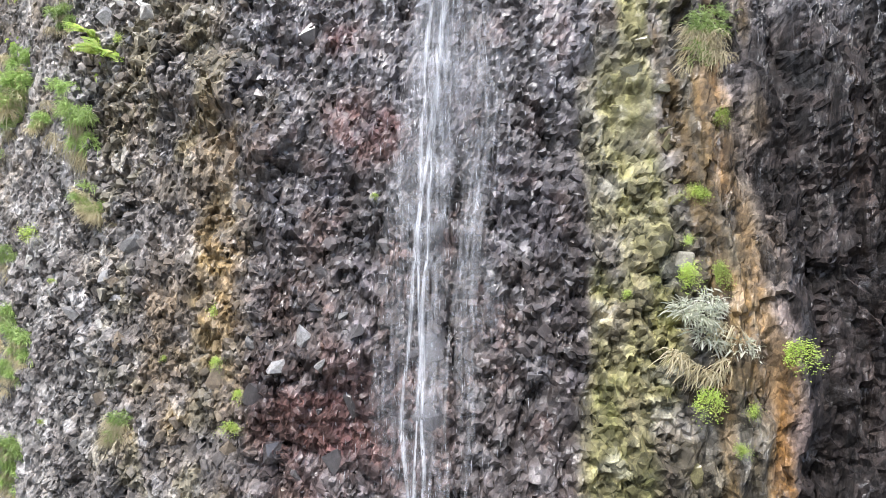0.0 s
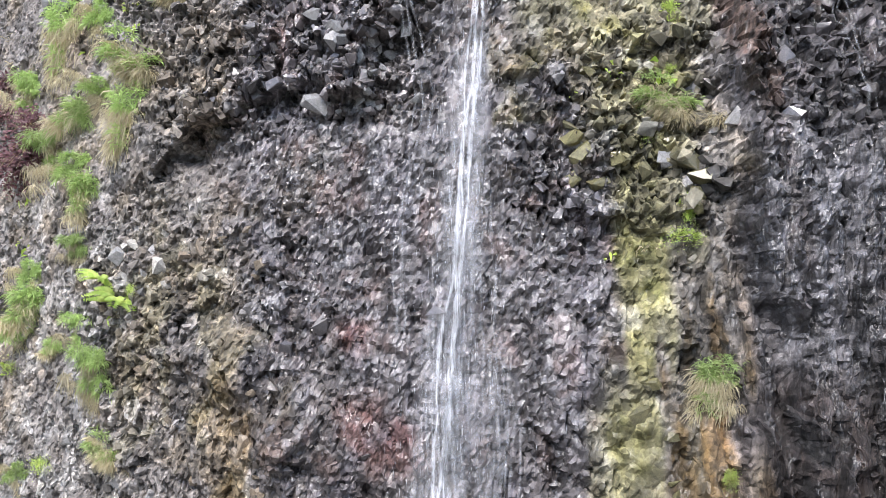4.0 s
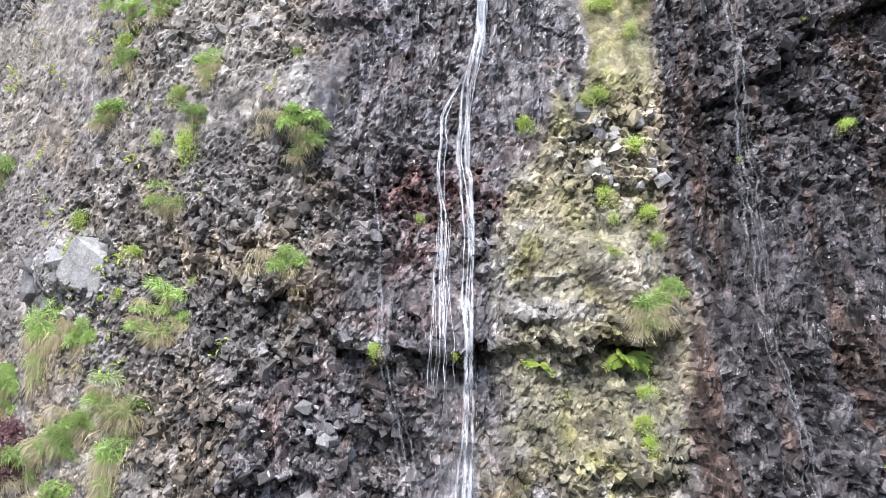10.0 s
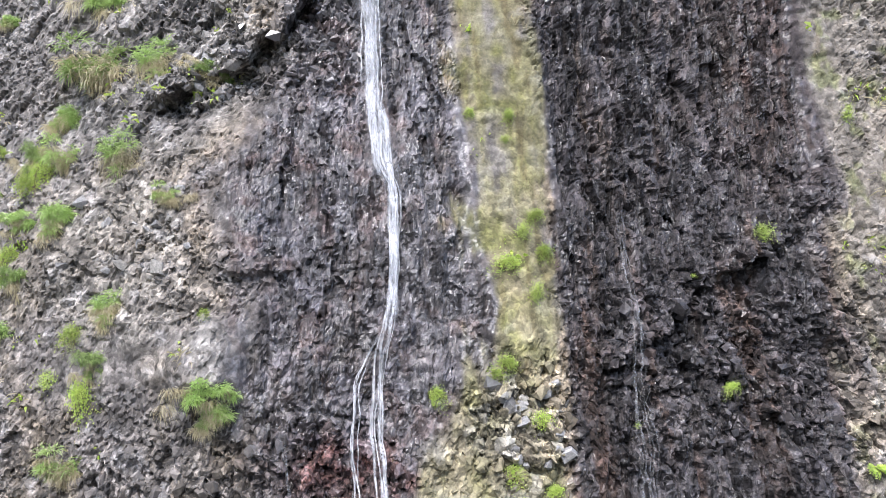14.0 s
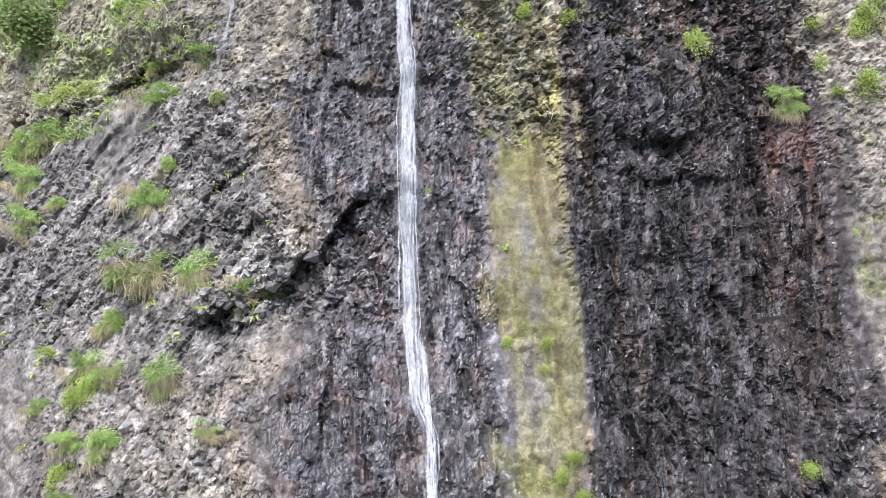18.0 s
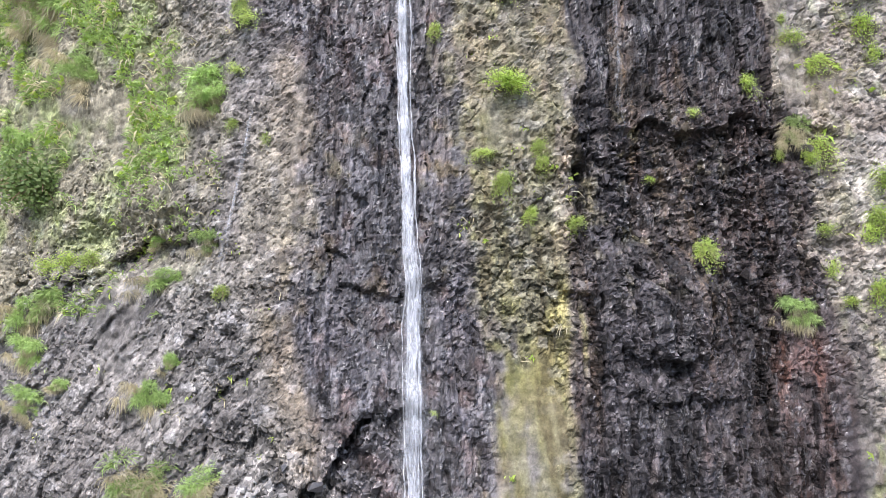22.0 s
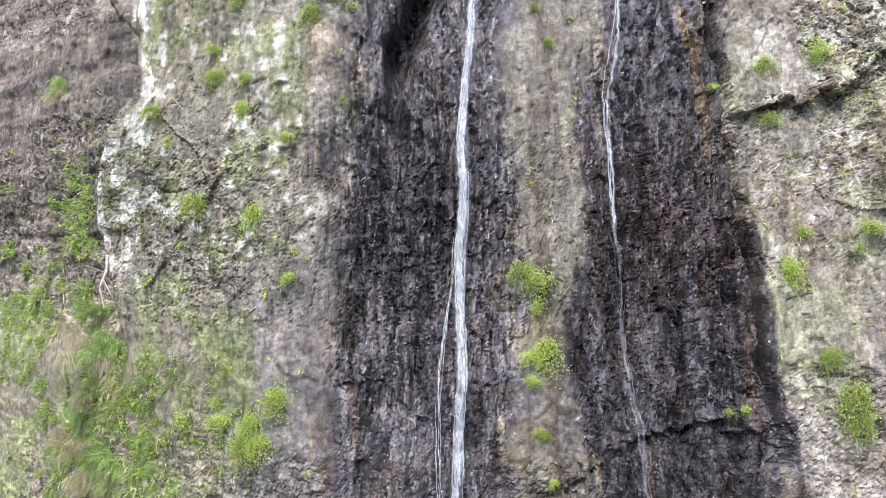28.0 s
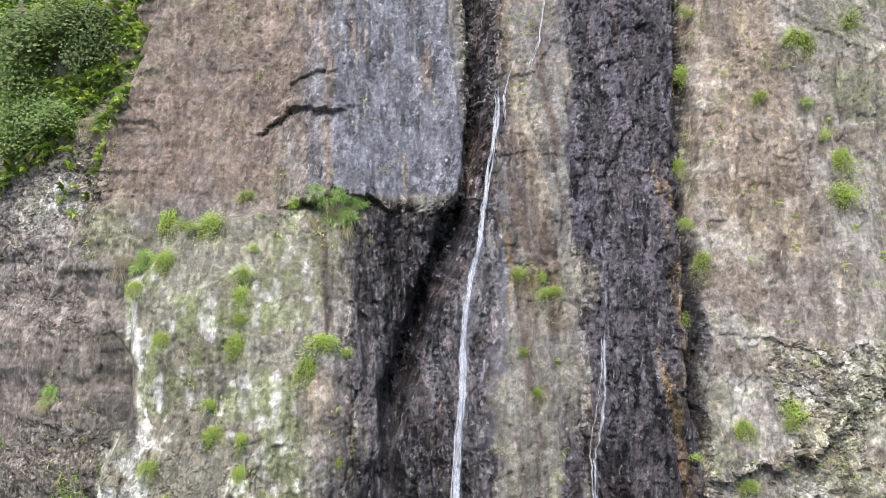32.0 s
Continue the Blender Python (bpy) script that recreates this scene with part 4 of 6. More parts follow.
gt.links.new(scaled(gt, grgb.outputs[0], mult(gt, ramp(gt, noise_node(gt, gv, 3), 0.3, 0.7, 0.6, 1.4), ramp(gt, noise_node(gt, gv, 30), 0.3, 0.7, 0.6, 1.4))), gp.inputs["Base Color"])
gp.inputs["Roughness"].default_value = 0.9


def mesh_of(name, verts, faces, material, flat=True):
    me = bpy.data.meshes.new(name)
    me.from_pydata([tuple(v) for v in verts], [], [tuple(f) for f in faces])
    if material:
        me.materials.append(material)
    if not flat:
        me.polygons.foreach_set("use_smooth", np.ones(len(me.polygons), bool))
    me.update()
    return me


def fast_mesh(name, verts, corners, size, material, flat=False):
    """A mesh from number arrays; every face has `size` corners."""
    me = bpy.data.meshes.new(name)
    n = len(corners) // size
    me.vertices.add(len(verts))
    me.vertices.foreach_set("co", np.ascontiguousarray(verts, np.float32).ravel())
    me.loops.add(len(corners))
    me.loops.foreach_set("vertex_index", np.ascontiguousarray(corners, np.int32))
    me.polygons.add(n)
    me.polygons.foreach_set("loop_start", np.arange(n, dtype=np.int32) * size)
    me.polygons.foreach_set("use_smooth", np.full(n, not flat))
    me.materials.append(material)
    me.update(calc_edges=True)
    me.validate()
    return me


def paint(me, tint, wet, broken, fluted):
    a = me.color_attributes.new("stone_tint", "FLOAT_COLOR", "POINT")
    a.data.foreach_set("color", np.concatenate([tint, np.ones((len(tint), 1))], 1).astype(np.float32).ravel())
    b = me.attributes.new("wetness", "FLOAT", "POINT")
    b.data.foreach_set("value", wet.astype(np.float32))
    c = me.attributes.new("brokenness", "FLOAT", "POINT")
    c.data.foreach_set("value", broken.astype(np.float32))
    d = me.attributes.new("fluting", "FLOAT", "POINT")
    d.data.foreach_set("value", fluted.astype(np.float32))


ground = new("ground", mesh_of("ground", [(-900, -1500, 0), (900, -1500, 0), (900, 60, 0), (-900, 60, 0)], [(0, 1, 2, 3)], GRAVEL))
# unseen dark slope added behind the camera: it darkens what level wet facets mirror
BACKDROP_DARK, ht, hp = nodes_of("backdrop_dark_green")
hrgb = ht.nodes.new("ShaderNodeRGB")
hrgb.outputs[0].default_value = (0.045, 0.06, 0.025, 1)
ht.links.new(scaled(ht, hrgb.outputs[0], mult(ht, ramp(ht, noise_node(ht, stretched(ht, 1, 1, 1), 0.08), 0.3, 0.7, 0.5, 1.5), ramp(ht, noise_node(ht, stretched(ht, 1, 1, 1), 0.5), 0.3, 0.7, 0.6, 1.4))), hp.inputs["Base Color"])
hp.inputs["Roughness"].default_value = 0.9
hv, hf = [], []
for i in range(61):
    a = radians(-200 + 220 * i / 60)
    for j in range(13):
        far, up = 62 + 16 * j + 10 * noise.noise(Vector((i * 0.35, j * 0.4, 3.0))), 80 * (j / 12) ** 0.8 + 7 * noise.noise(Vector((i * 0.4, j * 0.5, 9.0))) * (j > 0) - 0.5 * (j == 0)
        hv.append((far * math.cos(a), 15 + far * math.sin(a), up))
for i in range(60):
    for j in range(12):
        k = i * 13 + j
        hf.append((k, k + 13, k + 14, k + 1))
hillside = new("backdrop", mesh_of("backdrop", hv, hf, BACKDROP_DARK, False))
tagged(hillside, "unseen dark slope added behind the camera to darken reflections", "hillside", kind="structure")
tagged(ground, "dark wet gravel ground at the foot of the cliff", "ground", kind="structure")

# ---- the cliff ----
COLS, ROW_STEP = 600, 0.0355
inner = np.linspace(0, 1, COLS)
outer = np.cumsum(0.02 * 1.45 ** np.arange(12))
share = np.concatenate([-outer[::-1], inner, 1 + outer])
heights = np.concatenate([np.linspace(-0.6, 2.4, 12), np.arange(2.5, 46.2, ROW_STEP), np.linspace(46.3, 56, 24)])


def side_left(z):
    return -6.6 - 0.115 * z


def side_right(z):
    return 3.9 + 0.215 * z


gz = np.repeat(heights[:, None], len(share), 1)
gx = side_left(gz) + share[None, :] * (side_right(gz) - side_left(gz))
shake = np.random.RandomState(5)
inside_rows = ((heights > 2.6) & (heights < 46))[:, None]
gx = gx + (shake.rand(*gx.shape) - 0.5) * 0.6 * (side_right(gz) - side_left(gz)) / COLS * inside_rows
gz = gz + (shake.rand(*gz.shape) - 0.5) * 0.6 * ROW_STEP * inside_rows
gy, g_rub, g_tone, g_small, g_flute, g_wx, g_wz, g_slab = relief(gx, gz)
tint, wetness = pigment_and_shade(gx, gz, g_rub, g_tone, g_small, g_wx, g_wz, g_slab)
verts = np.stack([gx, gy, gz], -1)
# the brink: the face rolls over into level ground behind it
brink = np.stack([np.stack([gx[-1], gy[-1] + back, gz[-1] + rise + 0.4 * np.sin(gx[-1] * 0.7 + back)], -1) for back, rise in ((0.8, 0.7), (2.5, 1.4), (7, 2.0), (20, 2.6), (60, 3.0))])
verts = np.concatenate([verts, brink])
tint = np.concatenate([tint, np.full((5, len(share), 3), (0.10, 0.13, 0.04))])
wetness = np.concatenate([wetness, np.zeros((5, len(share)))])
nr, nc = verts.shape[:2]
idx = np.arange(nr * nc).reshape(nr, nc)
quads = np.stack([idx[:-1, :-1], idx[:-1, 1:], idx[1:, 1:], idx[1:, :-1]], -1).reshape(-1)
face_mesh = fast_mesh("cliff_face", verts.reshape(-1, 3), quads, 4, ROCK)
brokenness = np.concatenate([np.maximum(g_rub, 0.45 * smooth(21, 14, gz)), np.zeros((5, len(share)))])
fluting = np.concatenate([g_flute * (1 - 0.5 * g_rub), np.zeros((5, len(share)))])
faceted = ((g_rub > 0.3) | ((g_flute * (1 - g_slab) > 0.35) & (gz < 33 + 2 * fbm(gx * 0.8, gz * 0.3, 98, 2))))[:, :-1]
face_mesh.polygons.foreach_set("use_smooth", np.concatenate([~faceted, np.ones((4, len(share) - 1), bool)]).reshape(-1))
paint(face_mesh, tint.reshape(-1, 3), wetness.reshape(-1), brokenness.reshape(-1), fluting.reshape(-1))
cliff = tagged(new("cliff_face", face_mesh), "tall dark basalt cliff face, wet and streaked with moss and rust", "cliff", kind="structure")


def at_face(x, z, grid):
    """A grid's values at places on the face."""
    r = np.clip(np.searchsorted(heights, z) - 1, 0, len(heights) - 2)
    f = (z - heights[r]) / (heights[r + 1] - heights[r])
    u = np.clip((x - side_left(z)) / (side_right(z) - side_left(z)), 0, 0.9999) * (COLS - 1)
    c = np.floor(u).astype(int)
    g = u - c
    c = c + 12
    if grid.ndim == 3:
        f, g = f[..., None], g[..., None]
    return (grid[r, c] * (1 - g) + grid[r, c + 1] * g) * (1 - f) + (grid[r + 1, c] * (1 - g) + grid[r + 1, c + 1] * g) * f


def spot(x, z):
    """y of the face at one place, and its way out of the rock."""
    q = np.array([x, x - 0.15, x + 0.15, x, x]), np.array([z, z, z, z - 0.15, z + 0.15])
    y = at_face(*q, gy)
    return float(y.min()), Vector(((y[2] - y[1]) / 0.3, -1, (y[4] - y[3]) / 0.3)).normalized()

# ---- builders ----


def part(name, me, parent, label="", world_space=False):
    ob = new(name, me)
    ob.parent = parent
    if world_space:
        ob.matrix_parent_inverse = parent.matrix_basis.inverted()
    if label:
        ob["label"] = label
    return ob


def hull(rng, stretch):
    """An angular broken stone about one unit across."""
    bm = bmesh.new()
    for k in range(rng.randint(12, 16)):
        v = Vector((rng.uniform(-1, 1), rng.uniform(-1, 1), rng.uniform(-1, 1)))
        v = v / max(abs(v.x), abs(v.y), abs(v.z)) * rng.uniform(0.55, 1.0) * 0.5
        bm.verts.new((v.x * stretch[0], v.y * stretch[1], v.z * stretch[2]))
    out = bmesh.ops.convex_hull(bm, input=bm.verts)
    loose = [v for v in bm.verts if not v.link_faces]
    bmesh.ops.delete(bm, geom=loose, context="VERTS")
    bm.verts.index_update()
    co = np.array([v.co[:] for v in bm.verts])
    tri = np.array([[v.index for v in f.verts] for f in bm.faces])
    bm.free()
    return co, tri


def blade_mesh(name, material, rng, count, length, width, rise, droop, spread, seg=4):
    """Arching blades from one root; -y is away from the rock."""
    verts, faces = [], []
    for k in range(count):
        a = rng.uniform(-1.45, 1.45)
        up = rng.uniform(*rise)
        way = Vector((math.sin(a), -0.35 - 0.65 * math.cos(a), up)).normalized()
        size = length * rng.uniform(0.55, 1.1)
        side = way.cross(Vector((0, 0, 1)))
        side = (side if side.length > 0.05 else Vector((1, 0, 0))).normalized()
        side = (side + Vector((rng.uniform(-0.5, 0.5), rng.uniform(-0.5, 0.5), rng.uniform(-0.5, 0.5)))).normalized()
        root = Vector((rng.uniform(-1, 1) * spread, rng.uniform(-0.5, 0.3) * spread, rng.uniform(-1, 1) * spread))
        sag = droop * rng.uniform(0.6, 1.3)
        base = len(verts)
        for s in range(seg + 1):
            f = s / seg
            p = root + way * size * f + Vector((0, 0, -sag * size * f * f))
            w = width * (1 - f) ** 0.7 * rng.uniform(0.8, 1.1)
            if s < seg:
                verts += [p - side * w, p + side * w]
            else:
                verts.append(p)
        for s in range(seg - 1):
            b = base + 2 * s
            faces.append((b, b + 1, b + 3, b + 2))
        b = base + 2 * (seg - 1)
        faces.append((b, b + 1, b + 2))
    return mesh_of(name, verts, faces, material, False)


def mound_mesh(name, material, rng, count, low, high, length, width, sag, size=0.4):
    """A cushion of short narrow leaves over the outer half of an egg; low..high is the band of its height that they cover."""
    verts, faces = [], []
    lumps = [(Vector((rng.gauss(0, 0.24), rng.uniform(-0.08, 0.05), rng.gauss(0, 0.2))), rng.uniform(0.4, 0.85)) for k in range(7)]
    for k in range(count):
        a, h = rng.uniform(-1.75, 1.75), rng.uniform(low, high)
        flat = math.sqrt(max(0.0, 1 - h * h))
        d = Vector((math.sin(a) * flat, -math.cos(a) * flat, h))
        bulge = 0.75 + 0.6 * noise.noise(d * 2.3 + Vector((count * 0.1, 0, 0)))
        centre, share = lumps[k % 7]
        root = centre + Vector((d.x, d.y * 0.75, d.z * 0.85)) * size * share * bulge * rng.uniform(0.4, 1.0)
        way = (d + Vector((rng.gauss(0, 0.85), rng.gauss(0, 0.6), rng.gauss(0, 0.75)))).normalized()
        ln = length * rng.uniform(0.5, 1.2)
        side = way.cross(Vector((rng.uniform(-1, 1), rng.uniform(-1, 1), rng.uniform(-1, 1)))).normalized() * width
        mid = root + way * ln * 0.55 + Vector((0, 0, -sag * ln * 0.3))
        tip = root + way * ln + Vector((0, 0, -sag * ln))
        b = len(verts)
        verts += [root - side * 0.7, root + side * 0.7, mid + side, mid - side, tip]
        faces += [(b, b + 1, b + 2, b + 3), (b + 3, b + 2, b + 4)]
    return mesh_of(name, verts, faces, material, False)


def leaf_faces(verts, faces, p, way, up, size, broad):
    side = way.cross(up).normalized() * size * broad
    fold = up * size * 0.12
    b = len(verts)
    verts += [p, p + way * size * 0.45 + side - fold * 0.2, p + way * size - fold, p + way * size * 0.45 - side - fold * 0.2, p + way * size * 0.4 - fold]
    faces += [(b, b + 1, b + 4), (b + 1, b + 2, b + 4), (b + 2, b + 3, b + 4), (b + 3, b, b + 4)]


def rod(verts, faces, pts, r0, r1, sides=4):
    base = len(verts)
    for k, p in enumerate(pts):
        r = r0 + (r1 - r0) * k / (len(pts) - 1)
        for s in range(sides):
            a = 2 * math.pi * s / sides
            verts.append(Vector(p) + Vector((math.cos(a) * r, math.sin(a) * r, 0.3 * r * math.sin(a))))
    for k in range(len(pts) - 1):
        for s in range(sides):
            a, b = base + k * sides + s, base + k * sides + (s + 1) % sides
            faces.append((a, b, b + sides, a + sides))


def leafy(name, rng, stems, per_stem, leaf, broad, reach, hang, leaf_mat, stem_name="stem"):
    """Stems that lean out of the rock and hang, with leaves along them. Returns the meshes of stems and leaves."""
    sv, sf, lv, lf = [], [], [], []
    for k in range(stems):
        a = rng.uniform(-1.3, 1.3)
        way = Vector((math.sin(a), -0.3 - 0.5 * math.cos(a), rng.uniform(-0.2, 0.8))).normalized()
        size, sag = reach * rng.uniform(0.5, 1.1), hang * rng.uniform(0.4, 1.3)
        pts = [way * size * f + Vector((0, 0, -sag * size * f * f)) for f in (0, 0.25, 0.5, 0.75, 1)]
        rod(sv, sf, pts, 0.012, 0.004, 3)
        for j in range(per_stem):
            f = rng.uniform(0.25, 1.0)
            p = way * size * f + Vector((0, 0, -sag * size * f * f)) + Vector((rng.gauss(0, 0.11), rng.gauss(0, 0.06), rng.gauss(0, 0.11)))
            d = Vector((rng.uniform(-1, 1), rng.uniform(-1, 0.1), rng.uniform(-0.7, 0.4))).normalized()
            up = Vector((rng.uniform(-0.5, 0.5), -0.8, rng.uniform(0.2, 1.0))).normalized()
            leaf_faces(lv, lf, p, d, up, leaf * rng.uniform(0.6, 1.3), broad)
    return mesh_of(stem_name, sv, sf, STEM), mesh_of(name, lv, lf, leaf_mat, False)


PROTO = {}


def proto(kind, variant):
    """The parts of a plant about one unit across, built once for each variant."""
    rng = random.Random(hash01(np.array([len(kind) * 7 + variant]), np.array([ord(kind[0])]), 5)[0])
    root = new({"tuft": "grass_tuft", "dry_tuft": "dry_grass_tuft", "silver": "pale_grass_clump", "herb": "rock_herb", "fern": "fern", "shrub": "shrub", "purple": "purple_creeper", "rosette": "spiky_rosette"}[kind])
    if kind == "tuft":
        part("foliage", mound_mesh("foliage", GREEN, rng, 2000, -0.35, 1.0, 0.15, 0.0065, 0.5), root)
        part("dead_skirt", mound_mesh("dead_skirt", STRAW, rng, 700, -1.0, -0.2, 0.2, 0.005, 0.9, 0.36), root, "straw-coloured dead blades")
        tagged(root, ("tuft of bright green grass on the rock face", "small green grass tuft with a straw skirt", "drooping green grass tuft rooted in a crevice")[variant % 3], "grass tuft", "grass tufts on the cliff")
    elif kind == "dry_tuft":
        part("dead_skirt", mound_mesh("dead_skirt", STRAW, rng, 1500, -1.0, 0.3, 0.19, 0.005, 0.9), root, "straw-coloured hanging blades")
        part("foliage", mound_mesh("foliage", GREEN, rng, 1000, 0.1, 1.0, 0.15, 0.0065, 0.4), root, "fresh green blades")
        tagged(root, ("hanging tuft of dry straw grass with green tips", "half dead grass tuft hanging from the rock")[variant % 2], "grass tuft", "grass tufts on the cliff")
    elif kind == "silver":
        part("foliage", mound_mesh("foliage", SILVER, rng, 1300, -0.4, 1.0, 0.13, 0.009, 0.4, 0.34), root, "silvery green blades")
        part("dead_skirt", mound_mesh("dead_skirt", STRAW, rng, 700, -1.0, -0.1, 0.16, 0.008, 0.9, 0.42), root, "bleached dead blades")
        tagged(root, "large clump of silvery bleached grass on mossy rock", "grass clump")
    elif kind == "herb":
        s, l = leafy("leaves", rng, 12 + 3 * variant, 52, 0.036 + 0.005 * variant, 0.36, 0.35 + 0.07 * variant, 0.4 + 0.3 * variant, LEAF)
        part("stalk", s, root)
        part("foliage", l, root)
        tagged(root, ("small yellow-green leafy herb in a rock crevice", "leafy green herb hanging from the wet rock", "trailing light green plant on the cliff")[variant % 3], "herb", "herbs on the cliff")
    elif kind == "fern":
        for k in range(8):
            verts, faces = [], []
            a = -1.4 + 2.8 * k / 7 + rng.uniform(-0.15, 0.15)
            way = Vector((math.sin(a), -0.35 - 0.4 * math.cos(a), rng.uniform(0.3, 0.9))).normalized()
            size, sag = rng.uniform(0.45, 0.7), rng.uniform(0.4, 0.8)
            pts = [way * size * f + Vector((0, 0, -sag * size * f * f)) for f in np.linspace(0, 1, 14)]
            rod(verts, faces, pts[::3], 0.007, 0.003, 3)
            for j in range(2, 14):
                along = (pts[j] - pts[j - 1]).normalized()
                out = along.cross(Vector((0, -0.7, 0.7))).normalized()
                for sgn in (-1, 1):
                    leaf_faces(verts, faces, pts[j], (out * sgn + along * 0.35).normalized(), Vector((0, -0.6, 0.8)), 0.17 * (1 - 0.75 * abs(j / 13 - 0.4)), 0.2)
            part("frond", mesh_of("frond", verts, faces, LEAF, False), root)
        tagged(root, "light green fern with arching fronds under a ledge", "fern", "ferns on the cliff")
    elif kind == "shrub":
        s, l = leafy("leaves", rng, 40, 64, 0.044, 0.4, 0.55, 0.45, DEEP if variant else LEAF)
        part("stalk", s, root)
        part("foliage", l, root)
        tagged(root, "dense dark green leafy shrub on the cliff" if variant else "bright green leafy bush on the bare rock", "shrub", "shrubs on the cliff")
    elif kind == "purple":
        s, l = leafy("leaves", rng, 22, 26, 0.07, 0.45, 0.6, 1.3, PURPLE)
        part("stalk", s, root)
        part("foliage", l, root)
        tagged(root, "hanging mat of small dark purple leaves", "creeper", "purple creepers on the cliff")
    else:
        part("foliage", blade_mesh("foliage", DEEP, rng, 34, 0.6, 0.028, (-0.2, 1.8), 0.25, 0.04), root)
        part("dead_skirt", blade_mesh("dead_skirt", STRAW, rng, 14, 0.4, 0.02, (-1.5, -0.6), 0.4, 0.05), root, "brown dead lower leaves")
        tagged(root, "spiky green rosette plant on a steep bank", "rosette plant", "spiky plants on the cliff")
    return root


COUNT = {}
VARIANTS = {"tuft": 3, "dry_tuft": 2, "silver": 1, "herb": 5, "fern": 2, "shrub": 2, "purple": 2, "rosette": 1}


def plant(kind, x, z, s, variant=None):
    n = COUNT[kind] = COUNT.get(kind, 0) + 1
    v = n % VARIANTS[kind] if variant is None else variant
    y, out = spot(x, z)
    turn = Matrix.Rotation(radians((n * 47) % 50 - 25), 4, "Y") @ Matrix.Rotation(radians((n * 31) % 40 - 20), 4, "Z")
    m = Matrix.Translation((x, y + 0.03, z)) @ turn @ Matrix.Diagonal((0.8 + 0.4 * ((n * 13) % 7) / 6, 1, 0.8 + 0.5 * ((n * 5) % 9) / 8, 1))
    key = (kind, v)
    if key not in PROTO:
        PROTO[key] = (proto(kind, v), s)
        PROTO[key][0].matrix_basis = m @ Matrix.Scale(s, 4)
        return PROTO[key][0]
    ob, first = PROTO[key]
    return copy_thing(ob, m @ Matrix.Scale(s / first, 4))


def tuft(x, z, s):
    return plant("tuft", x, z, min(s, 0.75) * 1.15)


def dry_tuft(x, z, s):
    return plant("dry_tuft", x, z, s * 1.25)


def herb(x, z, s):
    return plant("herb", x, z, s * 1.05)


def fern(x, z, s):
    return plant("fern", x, z, s * 1.05)


def shrub(x, z, s):
    return plant("shrub", x, z, s, 0 if x > 0 else 1)


def purple(x, z, s):
    return plant("purple", x, z, s)


def rosette(x, z, s):
    return plant("rosette", x, z, s)


# ---- falling water ----


def stream(label, points, count, spread, width, material, gap, seed, name="waterfall"):
    """Threads of water down the face along (x, height) points; each thread is a part."""
    px = np.array([p[0] for p in points])
    pz = np.array([p[1] for p in points])
    base = new(name)
    x0, z0 = float(px[0]), float(pz[0])
    base.matrix_basis = Matrix.Translation((x0, float(at_face(np.array([x0]), np.array([z0]), gy)[0]), z0))
    rng = random.Random(seed)
    for k in range(count):
        lo, hi = pz[0], pz[-1]
        if k >= 2 and hi - lo > 3:
            cut = rng.uniform(0.15, 0.6) * (hi - lo)
            lo = rng.uniform(lo, hi - cut)
            hi = min(hi, lo + cut)
        z = np.arange(lo, hi, 0.09)
        if len(z) < 4:
            continue
        off = rng.gauss(0, 0.55) * np.interp(z, *spread) if k else 0.0
        x = np.interp(z, pz, px) + off + 0.05 * fbm(z * 0.8, z * 0 + k, seed + k, 2) + 0.012 * vnoise(z * 5, z * 0, seed + 50 + k)
        around = np.stack([at_face(x + dx, np.clip(z + dz, 0, 46), gy) for dx in (-0.06, 0, 0.06) for dz in (-0.05, 0.05, 0.3, 0.6, 0.9)])
        y = around.min(0) - gap - 0.02 * rng.random()
        w = width * rng.uniform(0.45, 1.2) * (0.75 + 0.5 * fbm(z * 2.2, z * 0 + 5, seed + 90 + k, 2)) * smooth(hi + 0.01, hi - 0.5, z) ** 0.5
        w = np.clip(w, 0.004, None)
        ring = [(math.cos(a), math.sin(a)) for a in (3.14, 3.5, 3.85, 4.15, 4.45, 4.712, 4.97, 5.27, 5.57, 5.92, 6.28)]
        m = len(ring)
        v = np.stack([np.stack([x + c * w, y + s * w * 0.35, z], -1) for c, s in ring], 1)
        n = len(z)
        i = np.arange(n - 1)[:, None] * m
        j = np.arange(m - 1)[None, :]
        q = np.stack([i + j, i + j + 1, i + m + j + 1, i + m + j], -1).reshape(-1)
        me = fast_mesh("water_strand", v.reshape(-1, 3), q, 4, material)
        thick = np.array([max(0.0, -s) ** 2.2 for c, s in ring])[None, :] * (smooth(lo - 0.01, lo + 0.4, z) * smooth(hi, hi - 0.4, z))[:, None]
        me.attributes.new("thickness", "FLOAT", "POINT").data.foreach_set("value", thick.astype(np.float32).ravel())
        part("water_strand", me, base, world_space=True)
    return tagged(base, label, "waterfall", "streams of the fall")


MAIN = [(-0.21, 3.4), (-0.21, 4.64), (-0.2, 5.2), (-0.18, 6.1), (-0.12, 6.9), (-0.04, 7.7), (0.02, 8.4), (0.08, 9.3), (0.15, 10.1), (0.19, 10.8), (0.22, 11.7), (0.28, 12.6), (0.25, 13.6), (0.33, 14.3),
        (0.48, 14.9), (0.55, 16.1), (0.4, 16.5), (0.35, 17.2), (0.37, 18.3), (0.41, 19.5), (0.48, 20.6), (0.43, 21.6), (0.43, 24.2), (0.47, 25.9), (0.56, 27.4), (0.67, 29.2), (0.69, 30.5), (0.81, 31.6),
        (0.85, 32.9), (0.98, 34.1), (1.2, 35.4), (1.39, 36.75), (1.85, 38.5), (2.25, 40.2), (2.52, 41.4), (2.62, 42.2)]
